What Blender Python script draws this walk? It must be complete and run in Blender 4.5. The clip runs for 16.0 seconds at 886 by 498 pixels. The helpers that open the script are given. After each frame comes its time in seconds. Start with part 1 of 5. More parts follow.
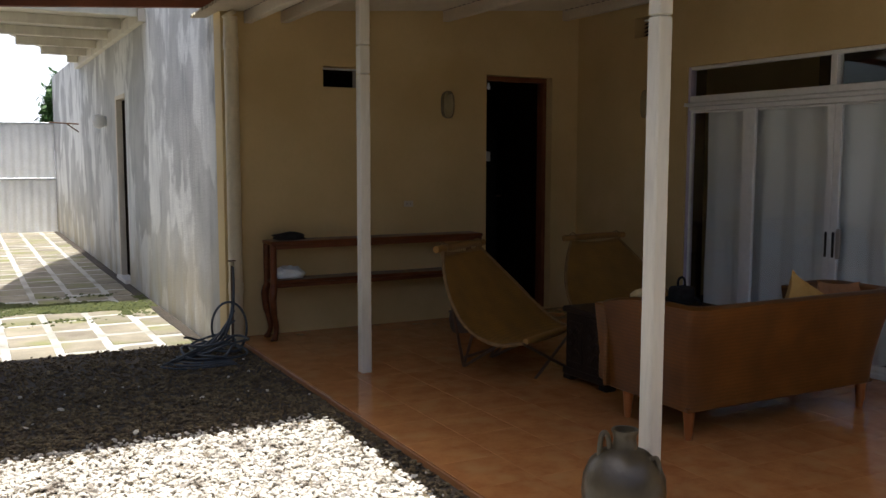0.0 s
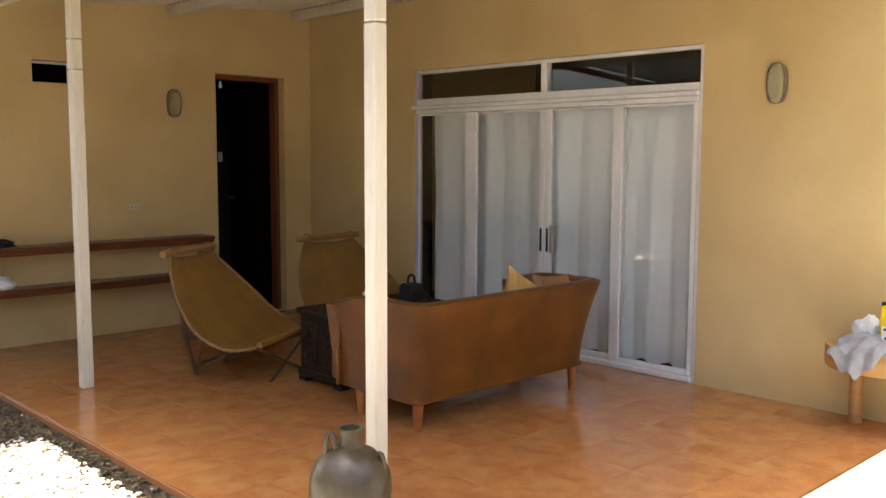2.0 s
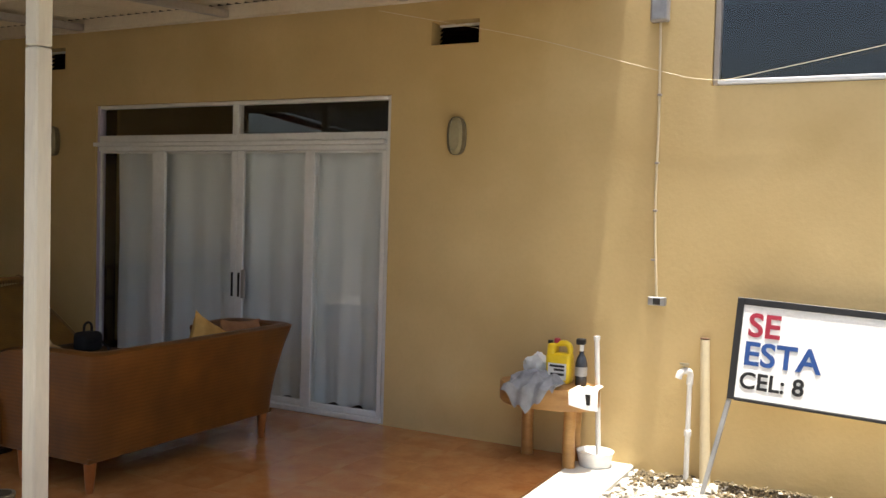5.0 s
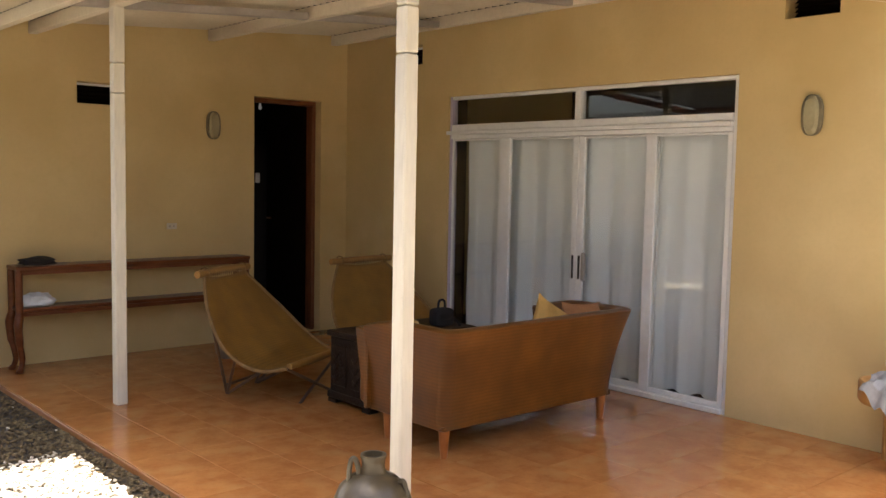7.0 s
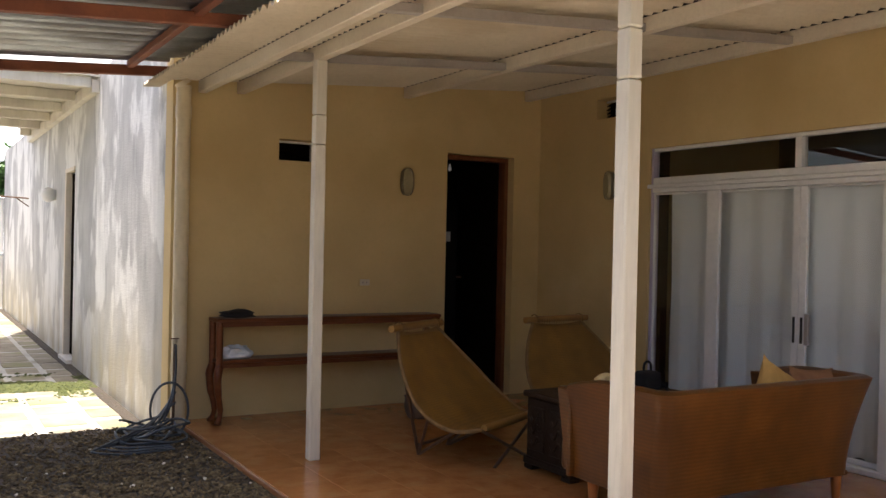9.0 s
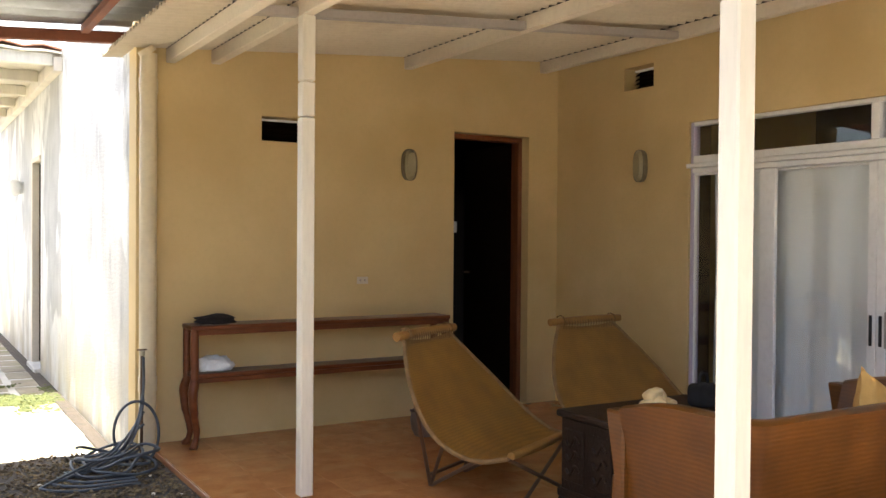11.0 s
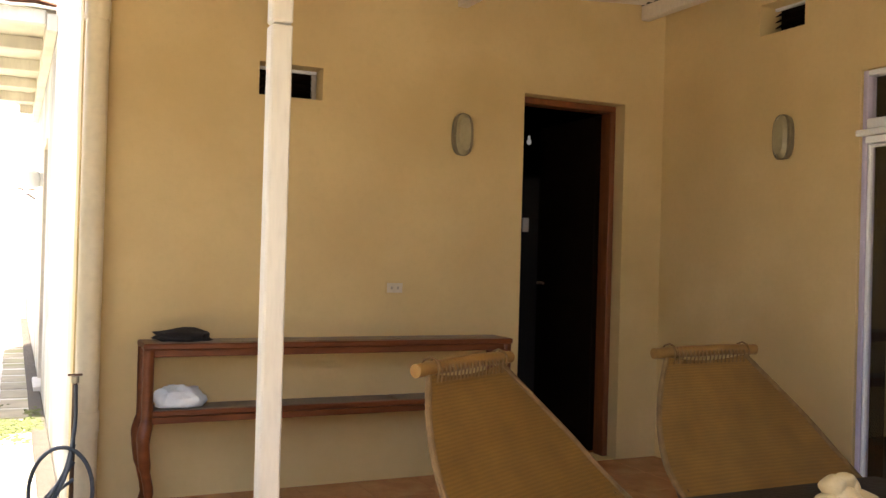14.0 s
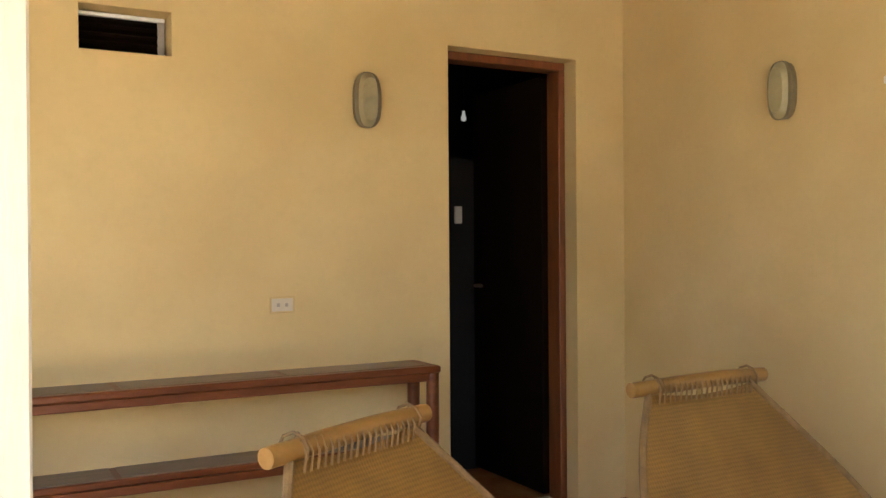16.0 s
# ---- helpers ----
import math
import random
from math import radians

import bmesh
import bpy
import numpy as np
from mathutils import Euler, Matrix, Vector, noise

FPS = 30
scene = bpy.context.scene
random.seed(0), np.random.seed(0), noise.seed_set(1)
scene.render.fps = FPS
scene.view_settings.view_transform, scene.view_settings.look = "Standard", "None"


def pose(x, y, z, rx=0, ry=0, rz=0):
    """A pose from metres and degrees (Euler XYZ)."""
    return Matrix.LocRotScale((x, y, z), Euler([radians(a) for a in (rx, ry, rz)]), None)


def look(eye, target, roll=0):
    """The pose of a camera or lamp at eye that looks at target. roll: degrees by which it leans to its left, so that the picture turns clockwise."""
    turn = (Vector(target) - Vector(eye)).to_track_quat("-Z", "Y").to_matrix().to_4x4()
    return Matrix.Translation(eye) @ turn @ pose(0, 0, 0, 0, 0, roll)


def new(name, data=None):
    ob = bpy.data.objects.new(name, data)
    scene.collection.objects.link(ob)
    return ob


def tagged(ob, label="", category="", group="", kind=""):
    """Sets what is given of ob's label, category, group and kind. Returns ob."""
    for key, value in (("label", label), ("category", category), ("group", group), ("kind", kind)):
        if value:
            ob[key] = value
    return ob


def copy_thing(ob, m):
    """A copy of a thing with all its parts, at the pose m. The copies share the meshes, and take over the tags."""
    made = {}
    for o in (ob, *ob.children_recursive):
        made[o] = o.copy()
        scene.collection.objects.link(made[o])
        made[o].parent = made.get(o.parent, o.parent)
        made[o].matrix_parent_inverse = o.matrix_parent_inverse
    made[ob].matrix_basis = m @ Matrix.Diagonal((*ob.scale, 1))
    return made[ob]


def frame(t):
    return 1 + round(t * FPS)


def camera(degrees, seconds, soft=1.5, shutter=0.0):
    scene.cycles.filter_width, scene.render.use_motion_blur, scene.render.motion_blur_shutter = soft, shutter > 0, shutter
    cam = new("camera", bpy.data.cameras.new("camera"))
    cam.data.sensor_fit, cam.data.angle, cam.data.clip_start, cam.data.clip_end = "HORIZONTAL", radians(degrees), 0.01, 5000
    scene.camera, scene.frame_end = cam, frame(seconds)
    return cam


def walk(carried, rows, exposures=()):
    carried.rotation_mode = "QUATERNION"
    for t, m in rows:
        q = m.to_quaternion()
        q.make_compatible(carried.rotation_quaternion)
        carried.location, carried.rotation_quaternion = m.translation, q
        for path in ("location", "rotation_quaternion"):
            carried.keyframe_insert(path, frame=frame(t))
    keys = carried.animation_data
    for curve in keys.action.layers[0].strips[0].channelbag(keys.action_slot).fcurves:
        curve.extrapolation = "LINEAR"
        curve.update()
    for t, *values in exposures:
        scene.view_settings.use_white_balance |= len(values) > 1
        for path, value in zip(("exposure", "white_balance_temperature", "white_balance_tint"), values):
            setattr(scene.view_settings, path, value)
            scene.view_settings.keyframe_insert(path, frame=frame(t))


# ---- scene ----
cam = camera(52.0, 16.0)
PATH = [
    (0, (0.085, -0.183, 1.403), (1.019, 1.574, 1.201), 0.1),
    (0.5, (0.094, -0.197, 1.406), (1.139, 1.496, 1.204), -0.8),
    (1, (0.101, -0.216, 1.426), (1.244, 1.412, 1.218), -0.3),
    (1.5, (0.111, -0.25, 1.436), (1.371, 1.287, 1.216), 0.0),
    (2, (0.148, -0.241, 1.416), (1.531, 1.19, 1.214), 0.2),
    (2.5, (0.224, -0.282, 1.398), (1.699, 1.055, 1.212), 1.1),
    (3, (0.208, -0.287, 1.4), (1.781, 0.934, 1.212), 1.8),
    (3.5, (0.227, -0.281, 1.397), (1.882, 0.828, 1.223), 2.0),
    (3.7, (0.224, -0.282, 1.398), (1.916, 0.771, 1.229), 2.2),
    (4.7, (0.218, -0.284, 1.398), (2.000, 0.618, 1.300), 1.8),
    (5.8, (0.212, -0.286, 1.399), (1.868, 0.835, 1.356), 0.9),
    (6, (0.203, -0.289, 1.401), (1.805, 0.907, 1.351), 1.0),
    (6.5, (0.222, -0.283, 1.398), (1.676, 1.086, 1.283), 1.4),
    (7, (0.157, -0.285, 1.451), (1.483, 1.204, 1.293), 1.1),
    (7.5, (0.138, -0.257, 1.455), (1.353, 1.324, 1.296), 0.3),
    (8, (0.152, -0.199, 1.404), (1.177, 1.515, 1.298), -0.1),
    (8.5, (0.221, -0.112, 1.384), (1.103, 1.682, 1.34), 1.5),
    (9, (0.233, 0.037, 1.33), (1.245, 1.761, 1.32), 1.2),
    (9.5, (0.247, 0.22, 1.312), (1.382, 1.867, 1.28), -0.6),
    (10, (0.39, 0.448, 1.283), (1.435, 2.152, 1.259), 0.7),
    (10.2, (0.417, 0.543, 1.306), (1.455, 2.253, 1.289), 0.6),
    (12.3, (1.062, 1.538, 1.328), (2.074, 3.262, 1.271), 0.6),
    (12.5, (1.116, 1.664, 1.277), (2.163, 3.367, 1.227), 1.0),
    (13, (1.286, 1.896, 1.247), (2.423, 3.542, 1.25), 0.1),
    (13.5, (1.446, 2.107, 1.208), (2.459, 3.831, 1.194), -0.8),
    (14, (1.607, 2.298, 1.186), (2.463, 4.106, 1.2), 1.6),
    (14.5, (1.759, 2.555, 1.168), (2.786, 4.271, 1.151), -0.7),
    (15, (1.906, 2.799, 1.174), (3.013, 4.465, 1.123), -2.0),
    (15.5, (2.125, 3.035, 1.218), (3.14, 4.758, 1.224), 0.5),
    (16, (2.27, 3.259, 1.238), (3.226, 5.016, 1.231), -0.4),
]
walk(cam, [(t, look(eye, target, roll)) for t, eye, target, roll in PATH], (
    (0.0, 0.40, 5900, 11), (0.5, 1.15, 6250, 13), (1.0, 1.35, 6250, 12), (1.5, 2.21, 6500, 11), (2.5, 1.97, 6450, 10), (3.5, 1.37, 6300, 8), (6.0, 1.12, 6400, 10), (6.5, 1.40, 6600, 12),
    (7.0, 2.05, 6700, 12), (7.5, 2.10, 6400, 13), (8.0, 2.20, 6100, 15), (8.5, 1.65, 6000, 15), (9.0, 1.35, 6350, 15), (9.5, 1.96, 6350, 14), (10.0, 2.45, 6250, 13),
    (12.5, 2.50, 6400, 8), (13.0, 2.70, 6600, 10), (13.5, 3.15, 6600, 10), (14.0, 2.85, 6600, 12), (14.5, 2.75, 7400, 16), (15.0, 3.41, 6600, 7), (15.5, 3.40, 6700, 7), (16.0, 3.55, 6300, 6)))


# ---- light ----
SUN = Vector((0.032, 0.065, -1.0)).normalized()
world = bpy.data.worlds.new("sky")
scene.world = world
world.use_nodes = True
wn = world.node_tree.nodes
sky = wn.new("ShaderNodeTexSky")
sky.sky_type, sky.sun_disc = "NISHITA", False
sky.sun_elevation, sky.sun_rotation = radians(85.9), radians(206)
sky.dust_density, sky.ozone_density = 6.0, 0.6
wn["Background"].inputs["Strength"].default_value = 0.12
world.node_tree.links.new(sky.outputs[0], wn["Background"].inputs[0])
sun_data = bpy.data.lights.new("sun", "SUN")
sun_data.energy, sun_data.angle, sun_data.color = 5.0, radians(0.53), (1.0, 0.94, 0.84)
sun = new("sun", sun_data)
sun.rotation_euler = (-SUN).to_track_quat("Z", "Y").to_euler()


# ---- materials ----
def material(name, dark, light, rough=0.8, metal=0.0, scale=8.0, fine=60.0, bump=0.2, streak=None, stain=None, stain_scale=1.5, vary=0.0, spec=0.5, fine_mix=0.25):
    """Two colours mixed by coarse and fine noise, an optional third colour as stains, with relief; metres."""
    m = bpy.data.materials.new(name)
    m.use_nodes = True
    n, l = m.node_tree.nodes, m.node_tree.links
    b = n["Principled BSDF"]
    b.inputs["Roughness"].default_value, b.inputs["Metallic"].default_value = rough, metal
    b.inputs["Specular IOR Level"].default_value = spec
    co = n.new("ShaderNodeTexCoord")
    mp = n.new("ShaderNodeMapping")
    l.new(co.outputs["Object"], mp.inputs[0])
    if streak:
        mp.inputs["Scale"].default_value = streak

    def noise_node(s, detail):
        t = n.new("ShaderNodeTexNoise")
        t.inputs["Scale"].default_value, t.inputs["Detail"].default_value = s, detail
        l.new(mp.outputs[0], t.inputs["Vector"])
        return t

    def mix(fac, a, c):
        x = n.new("ShaderNodeMix")
        x.data_type = "RGBA"
        for sock, val in ((x.inputs[0], fac), (x.inputs[6], a), (x.inputs[7], c)):
            if isinstance(val, bpy.types.NodeSocket):
                l.new(val, sock)
            else:
                sock.default_value = (*val, 1) if isinstance(val, tuple) else val
        return x.outputs[2]

    def ramp(sock, lo, hi):
        r = n.new("ShaderNodeMapRange")
        r.inputs[1].default_value, r.inputs[2].default_value = lo, hi
        l.new(sock, r.inputs[0])
        return r.outputs[0]

    if vary:
        spread = n.new("ShaderNodeObjectInfo")
        shift = n.new("ShaderNodeVectorMath")
        shift.operation = "SCALE"
        shift.inputs[0].default_value = (17.0, 29.0, 41.0)
        l.new(spread.outputs["Random"], shift.inputs["Scale"])
        l.new(shift.outputs[0], mp.inputs["Location"])
    big, small = noise_node(scale, 5), noise_node(fine, 3)
    col = mix(ramp(big.outputs[0], 0.3, 0.7), dark, light)
    shade = tuple(c * 0.72 for c in dark)
    f = n.new("ShaderNodeMath")
    f.operation = "MULTIPLY"
    f.inputs[1].default_value = fine_mix
    l.new(ramp(small.outputs[0], 0.45, 0.75), f.inputs[0])
    col = mix(f.outputs[0], col, shade)
    if stain:
        s = noise_node(stain_scale, 6)
        col = mix(ramp(s.outputs[0], 0.52, 0.72), col, stain)
    if vary:
        info = n.new("ShaderNodeObjectInfo")
        h = n.new("ShaderNodeHueSaturation")
        r = n.new("ShaderNodeMapRange")
        r.inputs[3].default_value, r.inputs[4].default_value = 1 - vary, 1 + vary
        l.new(info.outputs["Random"], r.inputs[0])
        l.new(r.outputs[0], h.inputs["Value"])
        l.new(col, h.inputs["Color"])
        col = h.outputs[0]
    l.new(col, b.inputs["Base Color"])
    rr = n.new("ShaderNodeMapRange")
    rr.inputs[3].default_value, rr.inputs[4].default_value = max(0.02, rough * 0.8), min(1.0, rough * 1.2)
    l.new(big.outputs[0], rr.inputs[0])
    l.new(rr.outputs[0], b.inputs["Roughness"])
    if bump:
        bp = n.new("ShaderNodeBump")
        bp.inputs["Strength"].default_value, bp.inputs["Distance"].default_value = bump, 0.01
        l.new(small.outputs[0], bp.inputs["Height"])
        l.new(bp.outputs[0], b.inputs["Normal"])
    return m


def weave(name, dark, light, pitch_u, pitch_v, rough=0.6, axis="X", depth=0.25):
    """Woven cane: bands of two colours crossed by finer threads, with relief."""
    m = material(name, dark, light, rough, scale=5, fine=40, bump=0)
    n, l = m.node_tree.nodes, m.node_tree.links
    b = n["Principled BSDF"]
    co = n.new("ShaderNodeTexCoord")
    heights = []
    for direction, pitch in (("Z" if axis == "X" else "Y", pitch_v), (axis, pitch_u)):
        w = n.new("ShaderNodeTexWave")
        w.bands_direction = direction
        w.inputs["Scale"].default_value = 0.314 / pitch
        w.inputs["Distortion"].default_value, w.inputs["Detail"].default_value, w.inputs["Detail Scale"].default_value = 2.5, 3, 0.8
        l.new(co.outputs["Object"], w.inputs["Vector"])
        heights.append(w)
    mul = n.new("ShaderNodeMath")
    mul.operation = "ADD"
    l.new(heights[0].outputs["Fac"], mul.inputs[0])
    l.new(heights[1].outputs["Fac"], mul.inputs[1])
    old = b.inputs["Base Color"].links[0].from_socket
    x = n.new("ShaderNodeMix")
    x.data_type, x.blend_type = "RGBA", "MULTIPLY"
    x.inputs[0].default_value = depth
    l.new(old, x.inputs[6])
    half = n.new("ShaderNodeMapRange")
    half.inputs[2].default_value, half.inputs[3].default_value, half.inputs[4].default_value = 2.0, 0.35, 1.35
    l.new(mul.outputs[0], half.inputs[0])
    l.new(half.outputs[0], x.inputs[7])
    l.new(x.outputs[2], b.inputs["Base Color"])
    bp = n.new("ShaderNodeBump")
    bp.inputs["Strength"].default_value, bp.inputs["Distance"].default_value = 0.22, 0.002
    l.new(mul.outputs[0], bp.inputs["Height"])
    l.new(bp.outputs[0], b.inputs["Normal"])
    return m


def glass(name, tint=(0.96, 0.97, 0.97)):
    m = bpy.data.materials.new(name)
    m.use_nodes = True
    n, l = m.node_tree.nodes, m.node_tree.links
    out = n["Material Output"]
    n.remove(n["Principled BSDF"])
    tr, gl, fr, mx = n.new("ShaderNodeBsdfTransparent"), n.new("ShaderNodeBsdfGlossy"), n.new("ShaderNodeLayerWeight"), n.new("ShaderNodeMixShader")
    tr.inputs[0].default_value = (*tint, 1)
    gl.inputs["Roughness"].default_value = 0.01
    fr.inputs[0].default_value = 0.5
    pw, sc = n.new("ShaderNodeMath"), n.new("ShaderNodeMapRange")
    pw.operation = "POWER"
    pw.inputs[1].default_value = 4.0
    sc.inputs[3].default_value, sc.inputs[4].default_value = 0.06, 1.0
    l.new(fr.outputs["Facing"], pw.inputs[0])
    l.new(pw.outputs[0], sc.inputs[0])
    l.new(sc.outputs[0], mx.inputs[0])
    l.new(tr.outputs[0], mx.inputs[1])
    l.new(gl.outputs[0], mx.inputs[2])
    l.new(mx.outputs[0], out.inputs[0])
    return m


def rendered_wall():
    """Cement render: pale lime patches, narrow dark run marks down the wall, earth splashed along its foot."""
    m = material("grey_cement_render", (0.38, 0.38, 0.365), (0.55, 0.55, 0.525), 0.9, scale=2.2, fine=45, bump=0.5, fine_mix=0.2)
    n, l = m.node_tree.nodes, m.node_tree.links
    b = n["Principled BSDF"]
    co = n.new("ShaderNodeTexCoord")

    def field(scale, stretch, lo, hi, detail=6, rough=0.6):
        mp, t, r = n.new("ShaderNodeMapping"), n.new("ShaderNodeTexNoise"), n.new("ShaderNodeMapRange")
        mp.inputs["Scale"].default_value = stretch
        t.inputs["Scale"].default_value, t.inputs["Detail"].default_value, t.inputs["Roughness"].default_value = scale, detail, rough
        r.inputs[1].default_value, r.inputs[2].default_value = lo, hi
        l.new(co.outputs["Object"], mp.inputs[0])
        l.new(mp.outputs[0], t.inputs["Vector"])
        l.new(t.outputs[0], r.inputs[0])
        return r.outputs[0]

    def over(col, fac, tone):
        x = n.new("ShaderNodeMix")
        x.data_type = "RGBA"
        l.new(fac, x.inputs[0])
        l.new(col, x.inputs[6])
        x.inputs[7].default_value = (*tone, 1)
        return x.outputs[2]

    def times(a, c):
        x = n.new("ShaderNodeMath")
        x.operation = "MULTIPLY"
        l.new(a, x.inputs[0])
        if isinstance(c, float):
            x.inputs[1].default_value = c
        else:
            l.new(c, x.inputs[1])
        return x.outputs[0]

    col = b.inputs["Base Color"].links[0].from_socket
    col = over(col, field(1.1, (1, 1, 0.7), 0.49, 0.53, 8, 0.55), (0.72, 0.72, 0.69))
    col = over(col, times(field(1.6, (1, 1.6, 0.45), 0.50, 0.72, 7), 0.75), (0.30, 0.305, 0.30))
    col = over(col, times(times(field(1.7, (1, 4.5, 0.4), 0.53, 0.68, 7), field(1.3, (1, 1, 1), 0.42, 0.60)), 0.6), (0.20, 0.20, 0.195))
    split, foot = n.new("ShaderNodeSeparateXYZ"), n.new("ShaderNodeMapRange")
    l.new(co.outputs["Object"], split.inputs[0])
    l.new(split.outputs[2], foot.inputs[0])
    foot.inputs[1].default_value, foot.inputs[2].default_value, foot.inputs[3].default_value, foot.inputs[4].default_value = 0.0, 0.85, 1.0, 0.0
    col = over(col, times(times(foot.outputs[0], field(2.0, (1, 1.4, 0.8), 0.30, 0.62)), 0.8), (0.42, 0.36, 0.22))
    l.new(col, b.inputs["Base Color"])
    return m


PLASTER = material("ochre_plaster", (0.555, 0.407, 0.182), (0.65, 0.492, 0.236), 0.75, scale=1.6, fine=38, bump=0.10, stain=(0.53, 0.385, 0.16), stain_scale=1.1, fine_mix=0.09)
GREY_PLASTER = rendered_wall()
WHITE_WALL = material("pale_wall", (0.30, 0.285, 0.25), (0.36, 0.34, 0.30), 0.9, scale=1.0)
# near-black, so the colour itself carries the darkness of unlit rooms
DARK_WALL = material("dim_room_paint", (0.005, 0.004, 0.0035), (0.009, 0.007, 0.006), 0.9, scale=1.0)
TILE = material("terracotta_tile", (0.35, 0.140, 0.042), (0.46, 0.205, 0.070), 0.115, scale=7, fine=45, bump=0.015, vary=0.025, stain=(0.44, 0.22, 0.085), stain_scale=5.0)
GROUT = material("tile_grout", (0.35, 0.14, 0.042), (0.43, 0.19, 0.065), 0.5, scale=9)
PAVER = material("stone_paver", (0.20, 0.17, 0.12), (0.34, 0.30, 0.215), 0.9, scale=4, fine=50, bump=0.5, vary=0.15, stain=(0.20, 0.21, 0.06), stain_scale=1.6)
JOINT = material("mortar_joint", (0.40, 0.38, 0.33), (0.60, 0.58, 0.52), 0.9, scale=5, fine=40, bump=0.4, stain=(0.22, 0.20, 0.14), stain_scale=2.5)
GRAVEL_BED = material("gravel_dust", (0.20, 0.165, 0.115), (0.34, 0.295, 0.22), 0.95, scale=6, fine=80, bump=0.8)
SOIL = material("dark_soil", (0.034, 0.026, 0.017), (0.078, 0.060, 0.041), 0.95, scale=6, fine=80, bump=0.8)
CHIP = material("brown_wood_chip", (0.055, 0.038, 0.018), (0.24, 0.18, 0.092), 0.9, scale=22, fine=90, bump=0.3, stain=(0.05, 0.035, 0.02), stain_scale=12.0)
PEBBLE = material("pale_gravel", (0.52, 0.47, 0.38), (0.80, 0.75, 0.65), 0.85, scale=14, fine=90, bump=0.3, stain=(0.12, 0.09, 0.06), stain_scale=9.0)
WHITE_WOOD = material("white_painted_wood", (0.60, 0.55, 0.44), (0.70, 0.66, 0.55), 0.55, scale=5, fine=60, bump=0.15, streak=(1, 1, 0.15), stain=(0.50, 0.46, 0.38), stain_scale=3.0)
CREAM_METAL = material("cream_roof_sheet", (0.54, 0.47, 0.34), (0.62, 0.55, 0.42), 0.6, scale=1.5, fine=30, bump=0.05, stain=(0.46, 0.38, 0.26), stain_scale=1.2)
CREAM_BEAM = material("cream_painted_beam", (0.62, 0.54, 0.42), (0.70, 0.63, 0.50), 0.6, scale=3, fine=40, bump=0.1)
GREY_BEAM = material("grey_purlin", (0.30, 0.27, 0.24), (0.40, 0.36, 0.32), 0.6, scale=3, fine=40, bump=0.1)
ZINC = material("weathered_zinc", (0.34, 0.36, 0.38), (0.52, 0.54, 0.55), 0.42, metal=0.8, scale=2.5, fine=30, bump=0.1, stain=(0.22, 0.20, 0.18), stain_scale=1.2)
RUST_BEAM = material("rust_red_beam", (0.16, 0.045, 0.02), (0.26, 0.085, 0.035), 0.7, scale=5, fine=50, bump=0.2)
ALU = material("white_aluminium", (0.72, 0.72, 0.70), (0.80, 0.80, 0.78), 0.4, scale=4, fine=30, bump=0.02)
LILAC = material("lilac_frame_edge", (0.45, 0.40, 0.50), (0.52, 0.46, 0.57), 0.5, scale=4)
BLACK = material("black_plastic", (0.006, 0.006, 0.006), (0.014, 0.013, 0.013), 0.5, scale=10, bump=0.05)
BLACK_CLOTH = material("black_cloth", (0.006, 0.005, 0.005), (0.014, 0.012, 0.012), 0.95, scale=20, fine=200, bump=0.4)
CURTAIN = material("white_curtain_fabric", (0.84, 0.87, 0.86), (0.90, 0.92, 0.91), 0.9, scale=3, fine=180, bump=0.1)
DOOR_WOOD = material("reddish_door_wood", (0.12, 0.034, 0.008), (0.20, 0.062, 0.016), 0.5, scale=6, fine=50, bump=0.1, streak=(6, 6, 0.6))
CONSOLE_WOOD = material("dark_red_wood", (0.10, 0.028, 0.008), (0.18, 0.056, 0.018), 0.38, scale=5, fine=50, bump=0.08, streak=(1, 5, 5), spec=0.3)
CHEST_WOOD = material("dark_carved_wood", (0.014, 0.008, 0.0045), (0.032, 0.019, 0.011), 0.6, scale=9, fine=60, bump=0.4, spec=0.2)
LEG_WOOD = material("orange_turned_wood", (0.27, 0.085, 0.018), (0.42, 0.15, 0.04), 0.4, scale=6, fine=60, bump=0.1)
BAMBOO = material("bamboo_pole", (0.24, 0.115, 0.022), (0.32, 0.17, 0.040), 0.5, scale=9, fine=60, bump=0.2)
STICK = material("dark_stick", (0.07, 0.035, 0.016), (0.13, 0.065, 0.03), 0.7, scale=9, fine=60, bump=0.2)
CORD = material("pale_cord", (0.17, 0.095, 0.03), (0.26, 0.155, 0.058), 0.85, scale=30, fine=200, bump=0.5)
MAT = weave("woven_cane_mat", (0.175, 0.083, 0.010), (0.28, 0.142, 0.022), 0.010, 0.011, 0.6, depth=0.4)
SOFA_CANE = weave("woven_sofa_cane", (0.085, 0.029, 0.003), (0.165, 0.060, 0.007), 0.40, 0.019, 0.38, depth=0.32)
STONEWARE = material("glazed_stoneware", (0.026, 0.019, 0.010), (0.070, 0.053, 0.028), 0.36, scale=6, fine=40, bump=0.2, stain=(0.085, 0.075, 0.055), stain_scale=5.0)
STOOL_WOOD = material("honey_wood", (0.34, 0.17, 0.05), (0.50, 0.28, 0.09), 0.5, scale=5, fine=50, bump=0.2, streak=(1, 1, 4))
PVC_CREAM = material("cream_pvc", (0.66, 0.56, 0.36), (0.74, 0.65, 0.45), 0.45, scale=3, fine=30, bump=0.05)
PVC_WHITE = material("white_pvc", (0.74, 0.73, 0.70), (0.82, 0.81, 0.78), 0.4, scale=4, fine=30, bump=0.05)
LAMP_GLASS = material("frosted_lamp_glass", (0.29, 0.25, 0.135), (0.37, 0.32, 0.185), 0.3, scale=9, fine=60, bump=0.1)
